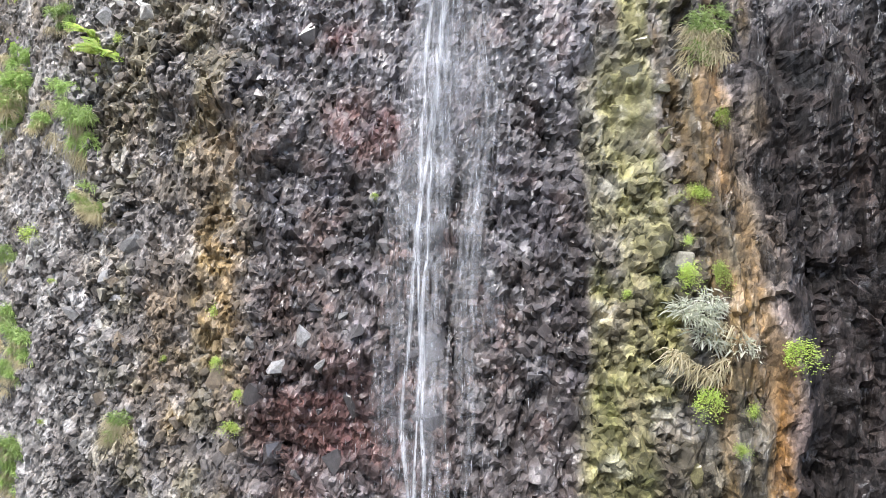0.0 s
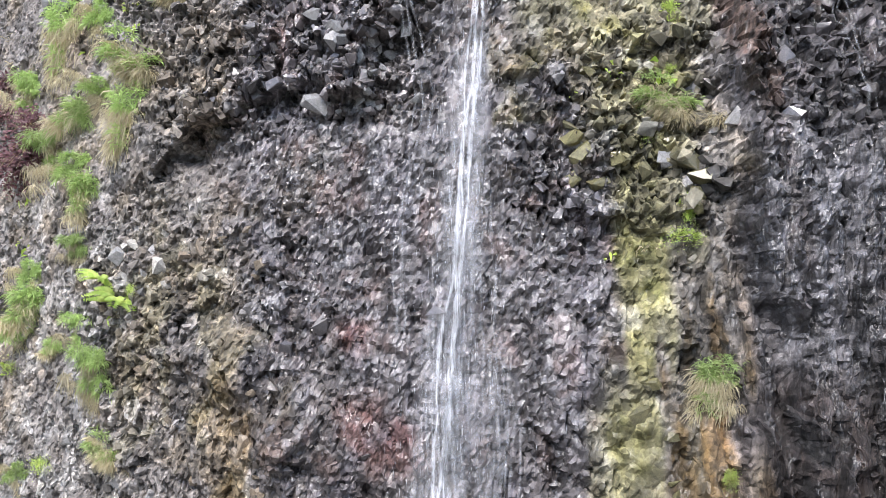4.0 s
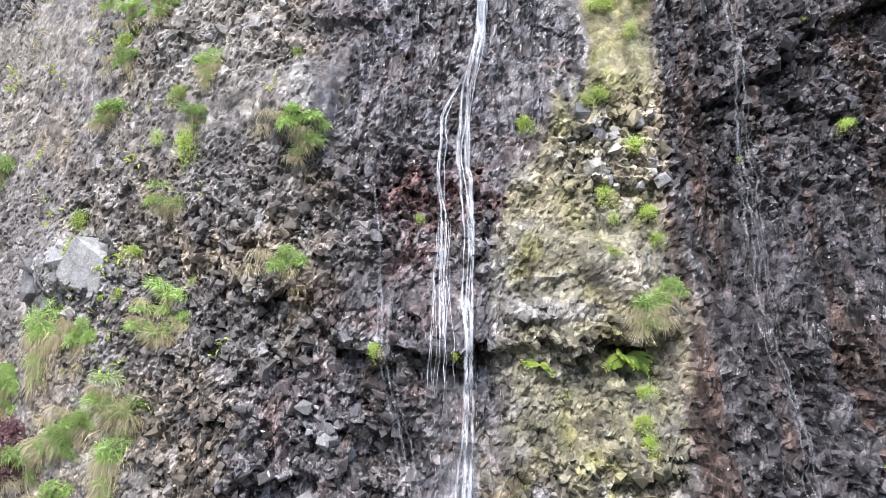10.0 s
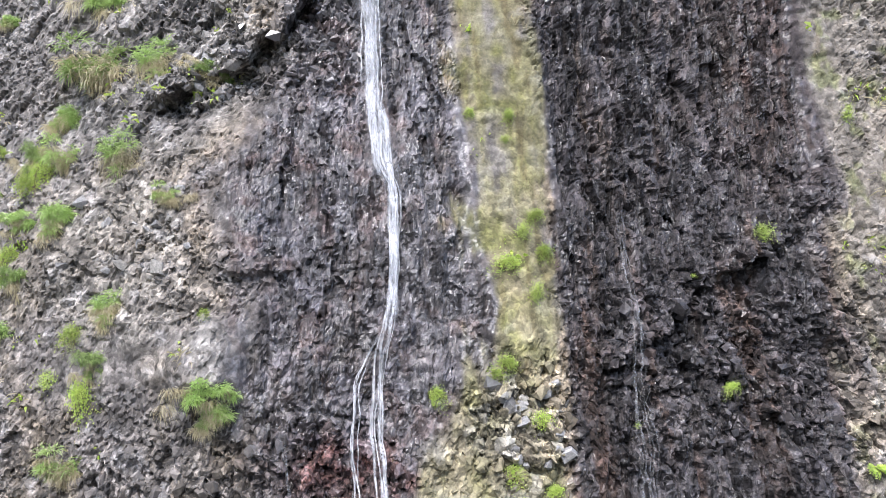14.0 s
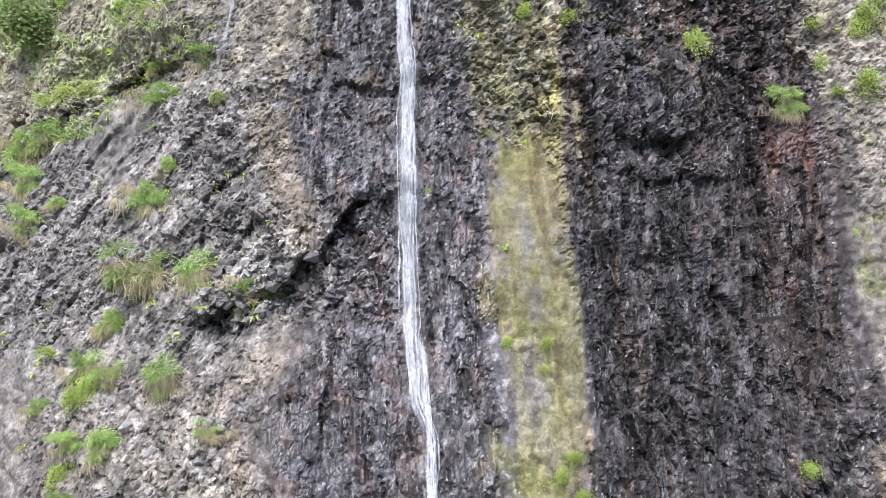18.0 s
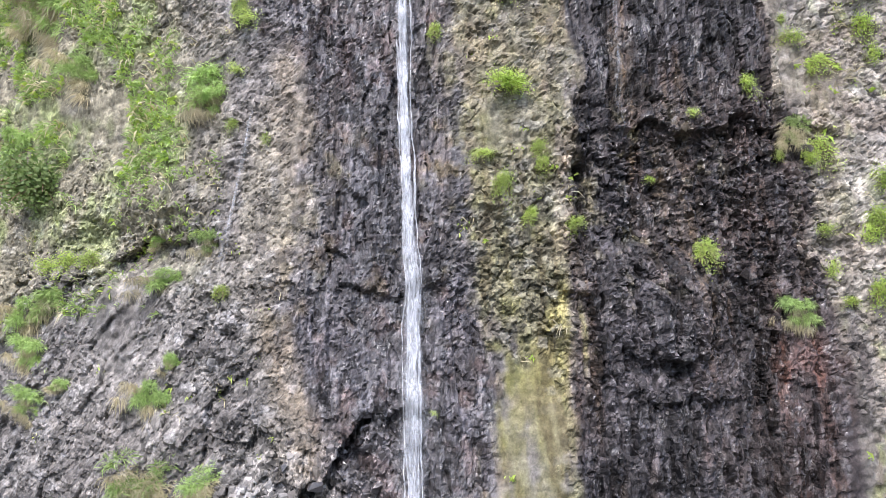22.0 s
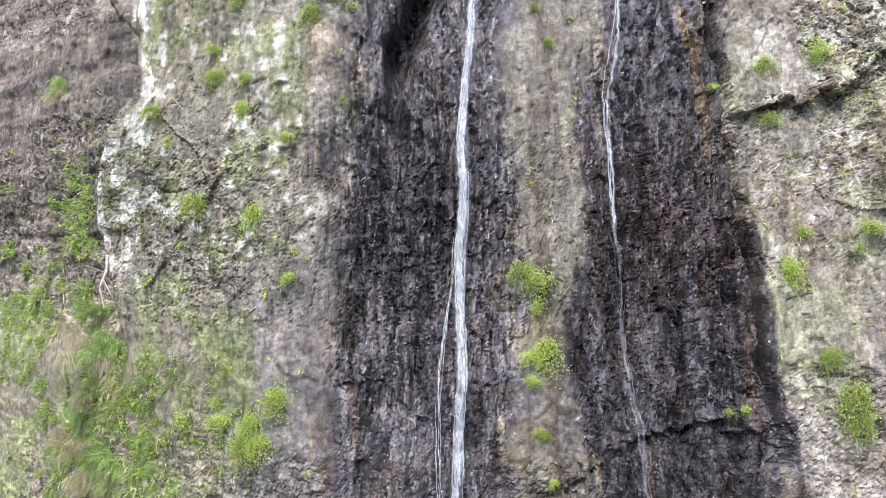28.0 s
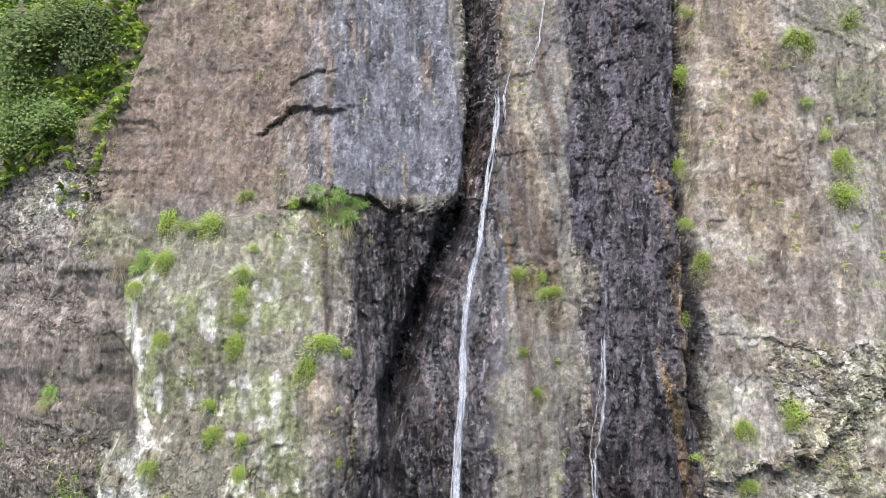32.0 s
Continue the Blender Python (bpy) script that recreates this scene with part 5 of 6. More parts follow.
SPREAD = track([(3, 0.10), (9, 0.07), (11.5, 0.04), (15, 0.035), (18, 0.10), (21, 0.09), (30, 0.08), (45, 0.07)])
stream("main white waterfall running down the wet dark rock", MAIN, 12, SPREAD, 0.028, WATER, 0.05, 301)
stream("core of the white waterfall high on the dark wall", [p for p in MAIN if p[1] > 15.5], 10, track([(15, 0.09), (20, 0.07), (26, 0.06), (45, 0.05)]), 0.068, WATER, 0.09, 302)
stream("thin misty veil of water beside the main fall", [p for p in MAIN if p[1] < 11.6], 7, track([(3, 0.3), (8, 0.22), (12, 0.1)]), 0.22, VEIL, 0.09, 303)
stream("misty veil of broken water around the fall", [p for p in MAIN if 15.5 < p[1] < 24], 6, track([(15, 0.16), (20, 0.14), (24, 0.06)]), 0.2, VEIL, 0.09, 304)
stream("misty edge of the upper fall", [p for p in MAIN if 20 < p[1] < 40], 5, track([(20, 0.08), (40, 0.06)]), 0.13, VEIL, 0.1, 317)
stream("second white thread of water beside the main fall", [(0.0, 11.4), (0.02, 12.2), (0.05, 12.9), (0.02, 13.2), (0.06, 13.95), (0.33, 14.46), (0.45, 14.65)], 5, track([(11, 0.04), (15, 0.03)]), 0.020, WATER, 0.05, 305)
stream("branch of white water below the split", [(0.49, 14.6), (0.51, 15.9), (0.51, 16.8), (0.43, 17.4)], 4, track([(14, 0.05), (18, 0.04)]), 0.047, WATER, 0.05, 306)
stream("narrow thread of water beside the upper fall", [(0.44, 25.0), (0.38, 25.4), (0.23, 26.7), (0.26, 28.4), (0.45, 29.6), (0.57, 30.2), (0.66, 31.2)], 5, track([(24, 0.05), (32, 0.03)]), 0.032, WATER, 0.06, 307)
stream("thin broken threads of water over wet rubble", [(0.17, 3.5), (0.17, 5.2), (0.22, 5.8), (0.38, 6.8), (0.42, 7.2), (0.24, 7.9), (0.22, 8.6), (0.2, 9.5)], 9, track([(3, 0.2), (10, 0.12)]), 0.03, VEIL, 0.04, 308)
stream("very thin trickle of water off the ledge", [(-0.5, 7.6), (-0.5, 8.4), (-0.44, 9.0), (-0.3, 9.9), (-0.46, 10.9), (-0.58, 11.6), (-0.62, 12.5), (-0.72, 13.3), (-0.74, 13.8)], 6, track([(7, 0.12), (14, 0.05)]), 0.02, VEIL, 0.05, 309)
stream("fine dripping threads under the overhang", [(-0.1, 10.9), (-0.06, 11.6), (-0.04, 12.1), (0.04, 12.9)], 8, track([(10, 0.3), (13, 0.1)]), 0.008, WATER, 0.06, 310)
stream("faint trickle down the dark wall", [(3.06, 9.4), (3.06, 10.5), (3.1, 11.0), (3.07, 12.1), (3.21, 13.2), (3.27, 14.4), (3.3, 15.0), (3.37, 16.0)], 9, track([(9, 0.12), (16, 0.05)]), 0.025, VEIL, 0.03, 311)
stream("thin white trickle down the upper dark wall", [(3.5, 22.8), (3.53, 23.4), (3.67, 25.8), (3.61, 27.8), (3.55, 29.6), (3.53, 31.4), (3.65, 33.4), (3.8, 34.3), (4.08, 35.8), (4.25, 36.5), (4.3, 38.5)], 10, track([(22, 0.08), (39, 0.05)]), 0.032, VEIL, 0.04, 312)
stream("thin bright thread of water on the dark wall", [(3.53, 31.0), (3.65, 33.4), (3.8, 34.3), (4.08, 35.8), (4.2, 36.4)], 3, track([(22, 0.03), (39, 0.03)]), 0.040, WATER, 0.04, 313)
stream("small thread of water at the top of the face", [(3.3, 42.4), (3.7, 43.3), (3.85, 43.9), (4.0, 44.8), (4.1, 45.8)], 4, track([(40, 0.03), (46, 0.02)]), 0.054, WATER, 0.05, 314)
stream("water sliding down the smooth slab edge", [(2.62, 41.0), (2.72, 41.8), (3.0, 42.6), (3.3, 43.2)], 3, track([(40, 0.03), (46, 0.02)]), 0.025, WATER, 0.04, 315)
stream("pale trickles down the grey column", [(-2.45, 20.9), (-2.35, 21.4), (-2.04, 23.1), (-1.95, 23.8)], 5, track([(20, 0.06), (24, 0.03)]), 0.025, VEIL, 0.03, 316)

rng = np.random.RandomState(8)
n = 1800
dz = 3.4 + 8.0 * rng.rand(n) ** 1.15
dx = np.interp(dz, [p[1] for p in MAIN], [p[0] for p in MAIN]) + rng.randn(n) * np.interp(dz, [3, 8, 12, 14], [0.36, 0.26, 0.15, 0.1])
dy = at_face(dx, dz, gy) - 0.06 - 0.15 * rng.rand(n)
long, thin = 0.008 + 0.04 * rng.rand(n) ** 2, 0.0012 + 0.0016 * rng.rand(n)
octa = np.array([(1, 0, 0), (0, 1, 0), (-1, 0, 0), (0, -1, 0), (0, 0, 1), (0, 0, -1)], float)
v = np.stack([dx, dy, dz], -1)[:, None, :] + octa[None] * np.stack([thin, thin, long], -1)[:, None, :]
tri = np.array([(0, 1, 4), (1, 2, 4), (2, 3, 4), (3, 0, 4), (1, 0, 5), (2, 1, 5), (3, 2, 5), (0, 3, 5)])
drop_mesh = fast_mesh("water_spray", v.reshape(-1, 3), (np.arange(n)[:, None, None] * 6 + tri[None]).reshape(-1), 3, DROPS)
drop_mesh.attributes.new("thickness", "FLOAT", "POINT").data.foreach_set("value", np.ones(n * 6, np.float32))
spray = new("water_spray", drop_mesh)
tagged(spray, "fine falling drops round the lower waterfall", "water spray", kind="stuff")

# ---- plants that can be told apart ----
dry_tuft(-3.08, 4.35, 0.24)
plant("silver", 1.83, 5.4, 0.5)
dry_tuft(-3.66, 6.46, 0.36)
dry_tuft(1.91, 7.58, 0.29)
dry_tuft(1.79, 9.82, 0.43)
dry_tuft(-3.65, 10.10, 0.45)
dry_tuft(-3.59, 10.73, 0.64)
dry_tuft(-4.93, 11.35, 0.58)
dry_tuft(-3.21, 11.57, 0.45)
dry_tuft(1.9, 11.9, 0.36)
dry_tuft(-3.09, 13.03, 0.40)
dry_tuft(-2.76, 14.74, 0.35)
dry_tuft(-2.11, 16.08, 0.28)
dry_tuft(-2.81, 16.63, 0.54)
dry_tuft(-3.60, 16.67, 0.49)
dry_tuft(-2.49, 18.01, 0.46)
dry_tuft(-3.29, 18.05, 0.71)
dry_tuft(6.00, 23.05, 0.33)
rosette(-9.11, 40.84, 1.00)
rosette(-8.97, 42.65, 1.02)
fern(-3.60, 8.05, 0.48)
fern(-3.77, 8.29, 0.34)
fern(3.88, 10.57, 0.35)
fern(0.94, 11.34, 0.27)
fern(1.73, 11.37, 0.43)
fern(6.02, 12.83, 0.39)
tuft(-4.85, 3.50, 0.38)
tuft(-4.83, 3.81, 0.38)
tuft(-4.88, 4.67, 0.29)
tuft(-4.80, 4.93, 0.38)
tuft(-5.06, 5.22, 0.33)
tuft(-5.21, 5.94, 0.33)
tuft(-3.97, 7.23, 0.43)
tuft(-4.64, 7.47, 0.26)
tuft(-5.31, 7.63, 0.55)
tuft(-4.20, 7.67, 0.31)
tuft(-5.23, 7.92, 0.70)
tuft(-5.17, 8.35, 0.35)
tuft(-4.36, 8.59, 0.32)
tuft(-4.30, 9.23, 0.53)
tuft(-4.50, 9.62, 0.41)
tuft(-4.98, 9.78, 0.42)
tuft(-4.54, 10.22, 0.55)
tuft(-4.12, 10.51, 0.40)
tuft(-5.61, 10.59, 0.45)
tuft(-5.66, 10.87, 0.38)
tuft(-4.28, 11.49, 0.42)
tuft(-3.08, 11.86, 0.45)
tuft(2.10, 12.07, 0.27)
tuft(-1.58, 12.39, 0.36)
tuft(-6.74, 13.58, 0.54)
tuft(-1.48, 13.64, 0.38)
tuft(-1.56, 13.93, 0.45)
tuft(-2.92, 14.04, 0.32)
tuft(-4.37, 14.34, 0.46)
tuft(-4.14, 15.11, 0.29)
tuft(-4.14, 15.75, 0.33)
tuft(-3.62, 15.79, 0.43)
tuft(-4.75, 16.16, 0.28)
tuft(-4.17, 16.62, 0.35)
tuft(-3.80, 17.31, 0.51)
tuft(-1.70, 17.87, 0.30)
tuft(-5.75, 18.83, 0.43)
tuft(-5.14, 19.16, 0.33)
tuft(-3.36, 19.21, 0.47)
tuft(-5.94, 19.57, 0.59)
tuft(-3.13, 19.65, 0.30)
tuft(-6.12, 20.31, 0.92)
tuft(5.70, 20.37, 0.32)
tuft(-5.75, 20.49, 0.61)
tuft(-3.32, 20.92, 0.55)
tuft(-2.66, 21.43, 0.36)
tuft(-3.64, 21.50, 0.28)
tuft(-6.89, 23.57, 0.79)
tuft(-2.65, 23.78, 0.57)
tuft(-2.87, 24.09, 0.76)
tuft(-5.26, 24.78, 0.64)
tuft(-6.23, 26.02, 0.94)
tuft(-6.74, 26.06, 1.38)
tuft(-6.45, 26.63, 1.02)
tuft(-7.02, 26.95, 1.34)
tuft(-6.71, 27.84, 0.96)
tuft(-6.32, 28.84, 1.02)
tuft(-6.63, 29.28, 0.92)
tuft(-8.03, 34.64, 0.52)
tuft(-5.71, 37.83, 0.70)
tuft(-1.57, 38.91, 0.78)
tuft(-1.05, 39.05, 0.65)
tuft(-7.32, 41.48, 0.70)
herb(-4.25, 4.18, 0.09)
herb(-1.79, 4.51, 0.17)
herb(-1.72, 4.79, 0.10)
herb(1.72, 5.08, 0.18)
herb(1.94, 4.98, 0.16)
herb(1.86, 4.76, 0.14)
herb(-2.56, 5.01, 0.08)
herb(-1.96, 5.04, 0.10)
herb(2.21, 5.41, 0.22)
herb(-2.01, 5.45, 0.18)
herb(-4.15, 5.67, 0.11)
herb(1.26, 5.70, 0.08)
herb(1.64, 5.87, 0.18)
herb(1.83, 5.89, 0.14)
herb(1.67, 6.06, 0.12)
herb(-4.61, 6.20, 0.22)
herb(1.76, 6.40, 0.18)
herb(-0.55, 6.44, 0.07)
herb(1.97, 6.98, 0.12)
herb(-5.43, 7.14, 0.31)
herb(-3.34, 8.18, 0.15)
herb(1.82, 8.70, 0.23)
herb(1.86, 8.88, 0.10)
herb(1.85, 9.02, 0.13)
herb(1.61, 9.53, 0.16)
herb(1.86, 10.13, 0.13)
herb(-1.97, 10.54, 0.11)
herb(1.87, 10.71, 0.21)
herb(1.81, 10.91, 0.16)
herb(1.18, 11.06, 0.13)
herb(1.91, 11.14, 0.24)
herb(0.12, 11.49, 0.12)
herb(-0.66, 11.52, 0.17)
herb(-3.77, 12.00, 0.14)
herb(-2.72, 12.11, 0.19)
herb(1.60, 12.44, 0.23)
herb(-3.66, 12.48, 0.24)
herb(2.16, 12.59, 0.17)
herb(-4.50, 12.61, 0.33)
herb(1.72, 12.76, 0.24)
herb(-0.20, 12.79, 0.15)
herb(2.07, 12.86, 0.27)
herb(-4.62, 12.92, 0.26)
herb(1.67, 13.08, 0.20)
herb(3.17, 13.41, 0.14)
herb(2.04, 13.58, 0.27)
herb(4.32, 13.81, 0.24)
herb(-2.98, 13.81, 0.38)
herb(0.88, 13.86, 0.24)
herb(-3.45, 13.87, 0.30)
herb(1.58, 14.05, 0.21)
herb(1.71, 14.16, 0.25)
herb(-3.15, 14.46, 0.28)
herb(-1.57, 14.75, 0.14)
herb(2.13, 14.90, 0.36)
herb(4.16, 15.08, 0.10)
herb(1.83, 15.27, 0.30)
herb(2.29, 15.41, 0.23)
herb(-4.21, 15.45, 0.29)
herb(2.07, 15.62, 0.34)
herb(5.15, 15.63, 0.29)
herb(2.24, 15.83, 0.27)
herb(-4.14, 16.38, 0.43)
herb(-3.94, 16.58, 0.35)
herb(-3.98, 16.81, 0.31)
herb(2.01, 16.82, 0.14)
herb(-4.76, 16.89, 0.33)
herb(2.08, 17.15, 0.18)
herb(1.58, 17.19, 0.16)
herb(6.76, 17.24, 0.35)
herb(0.70, 19.12, 0.11)
herb(6.51, 20.58, 0.32)
herb(6.97, 20.77, 0.40)
herb(-2.34, 20.78, 0.26)
herb(6.37, 21.00, 0.40)
herb(-5.75, 21.14, 0.51)
herb(-5.36, 21.20, 0.61)
herb(-4.87, 21.27, 0.40)
herb(4.46, 21.38, 0.32)
herb(6.96, 21.52, 0.49)
herb(6.29, 21.60, 0.37)
herb(2.74, 21.70, 0.33)
herb(7.06, 21.80, 0.49)
herb(2.20, 21.89, 0.25)
herb(7.33, 21.96, 0.37)
herb(7.26, 22.32, 0.50)
herb(3.92, 22.34, 0.18)
herb(1.82, 22.35, 0.33)
herb(2.37, 22.65, 0.27)
herb(5.77, 22.66, 0.37)
herb(6.19, 22.67, 0.37)
herb(1.51, 22.75, 0.33)
herb(2.36, 22.87, 0.23)
herb(6.31, 22.88, 0.50)
herb(-1.72, 23.11, 0.27)
herb(4.54, 23.31, 0.23)
herb(-2.29, 23.42, 0.28)
herb(5.34, 23.78, 0.34)
herb(6.50, 24.18, 0.38)
herb(7.52, 24.28, 0.43)
herb(-2.22, 24.38, 0.37)
herb(6.21, 24.54, 0.43)
herb(7.39, 24.82, 0.52)
herb(0.93, 24.83, 0.25)
herb(6.12, 24.83, 0.30)
herb(-2.04, 25.24, 0.42)
herb(7.39, 25.38, 0.61)
herb(2.01, 25.39, 0.40)
herb(-2.20, 25.55, 0.33)
herb(6.29, 25.75, 0.39)
herb(7.33, 25.77, 0.62)
herb(2.11, 26.82, 0.27)
herb(-3.24, 27.23, 0.47)
herb(-2.98, 27.35, 0.45)
herb(-4.44, 27.52, 0.52)
herb(-3.69, 27.61, 0.53)
herb(1.97, 27.62, 0.42)
herb(-3.04, 27.65, 0.55)
herb(7.39, 27.88, 0.51)
herb(-3.75, 27.89, 0.36)
herb(5.09, 28.01, 0.24)
herb(5.38, 28.05, 0.21)
herb(-2.58, 28.13, 0.59)
herb(7.28, 28.36, 0.65)
herb(-3.59, 28.50, 0.46)
herb(1.88, 28.50, 0.47)
herb(1.86, 28.90, 0.38)
herb(7.00, 28.95, 0.47)
herb(2.11, 29.10, 0.53)
herb(2.05, 29.73, 0.58)
herb(2.13, 30.26, 0.64)
herb(-2.41, 30.28, 0.37)
herb(6.60, 30.49, 0.51)
herb(1.86, 30.49, 0.52)
herb(7.88, 30.79, 0.46)
herb(7.00, 31.11, 0.36)
herb(8.21, 31.21, 0.62)
herb(-3.08, 31.52, 0.49)
herb(-4.22, 31.82, 0.55)
herb(-4.86, 32.94, 0.40)
herb(-2.45, 33.01, 0.27)
herb(6.62, 33.28, 0.43)
herb(-3.36, 33.62, 0.34)
herb(-5.27, 33.68, 0.41)
herb(-1.40, 33.72, 0.34)
herb(5.57, 33.88, 0.33)
herb(-3.38, 34.22, 0.40)
herb(-3.95, 34.34, 0.41)
herb(6.60, 34.45, 0.39)
herb(7.59, 34.48, 0.58)
herb(7.82, 34.68, 0.66)
herb(-4.03, 34.89, 0.41)
herb(2.73, 35.05, 0.33)
herb(-2.02, 35.73, 0.54)
herb(-1.19, 35.84, 0.42)
herb(2.52, 35.85, 0.30)
herb(-1.78, 36.13, 0.78)
herb(-3.49, 36.14, 0.48)
herb(-5.08, 36.24, 0.43)
herb(5.99, 36.45, 0.48)
herb(-3.41, 36.60, 0.55)
herb(3.20, 37.10, 0.56)
herb(-3.41, 37.14, 0.43)
herb(-5.80, 37.32, 0.44)
herb(3.12, 37.41, 0.44)
herb(2.65, 37.54, 0.57)
herb(-3.42, 37.57, 0.56)
herb(-5.06, 37.89, 0.63)
herb(6.53, 37.90, 0.50)
herb(-3.19, 38.07, 0.38)
herb(-4.60, 38.59, 0.64)
herb(6.12, 38.60, 0.44)
herb(-4.10, 38.72, 0.77)
herb(-5.27, 38.93, 0.59)
herb(-2.33, 39.11, 0.65)
herb(9.87, 39.29, 0.76)
herb(-3.49, 39.39, 0.46)
herb(6.30, 39.99, 0.39)
herb(9.89, 40.23, 0.58)
herb(9.67, 40.64, 0.59)
herb(9.47, 41.48, 0.46)
herb(8.43, 41.65, 0.60)
herb(6.99, 42.42, 0.48)
herb(9.67, 43.26, 0.82)
herb(11.11, 43.63, 0.98)
herb(7.34, 43.98, 0.56)
purple(-5.77, 9.75, 0.53)
purple(-5.32, 9.92, 0.66)
purple(-5.26, 10.26, 0.44)
purple(-6.12, 10.52, 0.55)
purple(-6.26, 10.96, 0.48)
shrub(-6.26, 22.68, 1.41)
shrub(1.97, 23.83, 0.64)
shrub(-9.55, 41.17, 1.45)
shrub(-8.38, 41.54, 1.42)
shrub(-9.38, 41.91, 1.45)
shrub(-9.63, 42.86, 1.77)
shrub(-7.67, 43.52, 1.60)
shrub(-9.10, 43.93, 2.08)
shrub(-8.06, 44.36, 1.93)

# ---- dead branch ----
branch = new("dead_branch")
by, bout = spot(-6.2, 30.6)
branch.matrix_basis = Matrix.Translation((-6.2, by, 30.6))
for pts, r in (([(0, 0.1, 0.1), (0.05, -0.1, -0.2), (-0.05, -0.2, -0.55), (0.05, -0.25, -0.95)], 0.035), ([(0.02, -0.12, -0.25), (-0.3, -0.3, -0.1), (-0.6, -0.35, -0.2)], 0.018), ([(0, -0.15, -0.4), (0.2, -0.3, -0.7)], 0.015)):
    bv, bf = [], []
    rod(bv, bf, pts, r, r * 0.4, 6)
    part("limb", mesh_of("limb", bv, bf, DEAD, False), branch)
tagged(branch, "bleached dead branch hanging off the cliff edge", "branch")

# ---- growth that nobody could count ----


def scatter(n, seed, x0, x1, z0, z1):
    r = np.random.RandomState(seed)
    return x0 + (x1 - x0) * r.rand(n), z0 + (z1 - z0) * r.rand(n), r


def grow(name, label, x, z, r, per, size, material, hang, broad):
    """Short blades or leaves over the given places, joined in one mesh."""
    y = at_face(x, z, gy)
    n = len(x)
    k = np.repeat(np.arange(n), per)
    m = len(k)
    root = np.stack([x, y + 0.01, z], -1)[k] + r.randn(m, 3) * np.array([0.045, 0.015, 0.045])
    way = np.stack([r.randn(m) * 0.6, -0.35 - 0.5 * r.rand(m), 0.75 - hang * r.rand(m)], -1)
    way /= np.linalg.norm(way, axis=1)[:, None]
    ln = (size * (0.4 + 0.9 * r.rand(m)) * np.repeat(0.6 + 0.8 * r.rand(n), per))[:, None]
    side = np.stack([way[:, 2] + 0.3, r.randn(m) * 0.4, -way[:, 0]], -1)
    side /= np.linalg.norm(side, axis=1)[:, None]
    w = ln * broad
    midp = root + way * ln * 0.55 + np.array([0, -0.1, 0.03]) * ln
    tip = root + way * ln + np.array([0, -0.05, -0.35]) * ln
    v = np.stack([root - side * w * 0.4, root + side * w * 0.4, midp + side * w, midp - side * w, tip], 1)
    tri = np.array([(0, 1, 2), (0, 2, 3), (3, 2, 4)])
    me = fast_mesh(name, v.reshape(-1, 3), (np.arange(m)[:, None, None] * 5 + tri[None]).reshape(-1), 3, material)
    return tagged(new(name, me), label, "grass" if broad < 0.1 else "moss", kind="stuff")


def keep(x, z, chance, r):
    ok = r.rand(len(x)) < chance
    return x[ok], z[ok]


x, z, r = scatter(26000, 401, -10, -2.2, 20.3, 35)
patchy = smooth(0.0, 0.35, fbm(x * 0.8, z * 0.5, 405, 2) + 0.7 * fbm(x * 3.2, z * 2.2, 409, 2)) * (0.1 + 0.9 * smooth(-2.6 - 1.6 * smooth(24, 27, z), -4.5 - 1.6 * smooth(24, 27, z), x)) * smooth(34, 30.5, z) * (1 - 0.85 * box(x, z, -5.2, -2.6, 20.6, 22.6, 0.4))
patchy = patchy * (1 - 0.9 * smooth(20.8, 20.3, z - 0.25 * (x + 5.5)) * smooth(-5.2, -4.6, x)) * (1 - 0.8 * box(x, z, -6.4, -2, 29, 35, 0.5))
gxx, gzz = keep(x, z, patchy, r)
grow("slope_grass", "bright green grass and weeds over the steep slope", gxx, gzz, r, 7, 0.15, GREEN, 1.0, 0.07)
gxx, gzz = keep(x, z, patchy * 0.1, r)
weeds_x, weeds_z = keep(x, z, patchy * 0.22, r)
grow("slope_weeds", "light green weeds spread over the steep slope", weeds_x, weeds_z, r, 8, 0.10, LEAF, 1.2, 0.25)
grow("slope_straw", "dry straw grass hanging on the steep slope", gxx, gzz, r, 6, 0.22, STRAW, 1.5, 0.05)
x, z, r = scatter(9000, 402, -14, -6.3, 33, 46)
bank = smooth(0.15, -0.2, x - np.interp(z, *SLOPE)) * smooth(38.8, 41, z + 0.4 * fbm(x, z, 406, 3)) * smooth(-0.25, 0.2, fbm(x * 1.3, z * 1.3, 407, 3))
gxx, gzz = keep(x, z, bank * 0.45, r)
grow("bank_weeds", "thick green weeds on the high bank", gxx, gzz, r, 8, 0.22, DEEP, 0.9, 0.2)
gxx, gzz = keep(x, z, bank * 0.5, r)
grow("bank_grass", "light green leaves among the weeds on the bank", gxx, gzz, r, 8, 0.26, LEAF, 0.9, 0.16)
x, z, r = scatter(16000, 403, -8, 12, 3, 45.5)
inside = (x > side_left(z) + 0.2) & (x < side_right(z) - 0.2)
x, z = x[inside], z[inside]
sprig = smooth(0.15, 0.5, fbm(x * 1.3, z * 1.3, 408, 3))
where = smooth(np.interp(z, *WET_L), np.interp(z, *WET_L) - 1.2, x) * smooth(6, 9, z) * 0.5 + smooth(np.interp(z, *DARK_R), np.interp(z, *DARK_R) + 0.5, x) * 0.7
where = where + smooth(np.interp(z, *MOSS_L), np.interp(z, *MOSS_L) + 0.2, x) * smooth(np.interp(z, *MOSS_R), np.interp(z, *MOSS_R) - 0.2, x) * smooth(8, 10, z) * 0.55
gxx, gzz = keep(x, z, sprig * where, r)
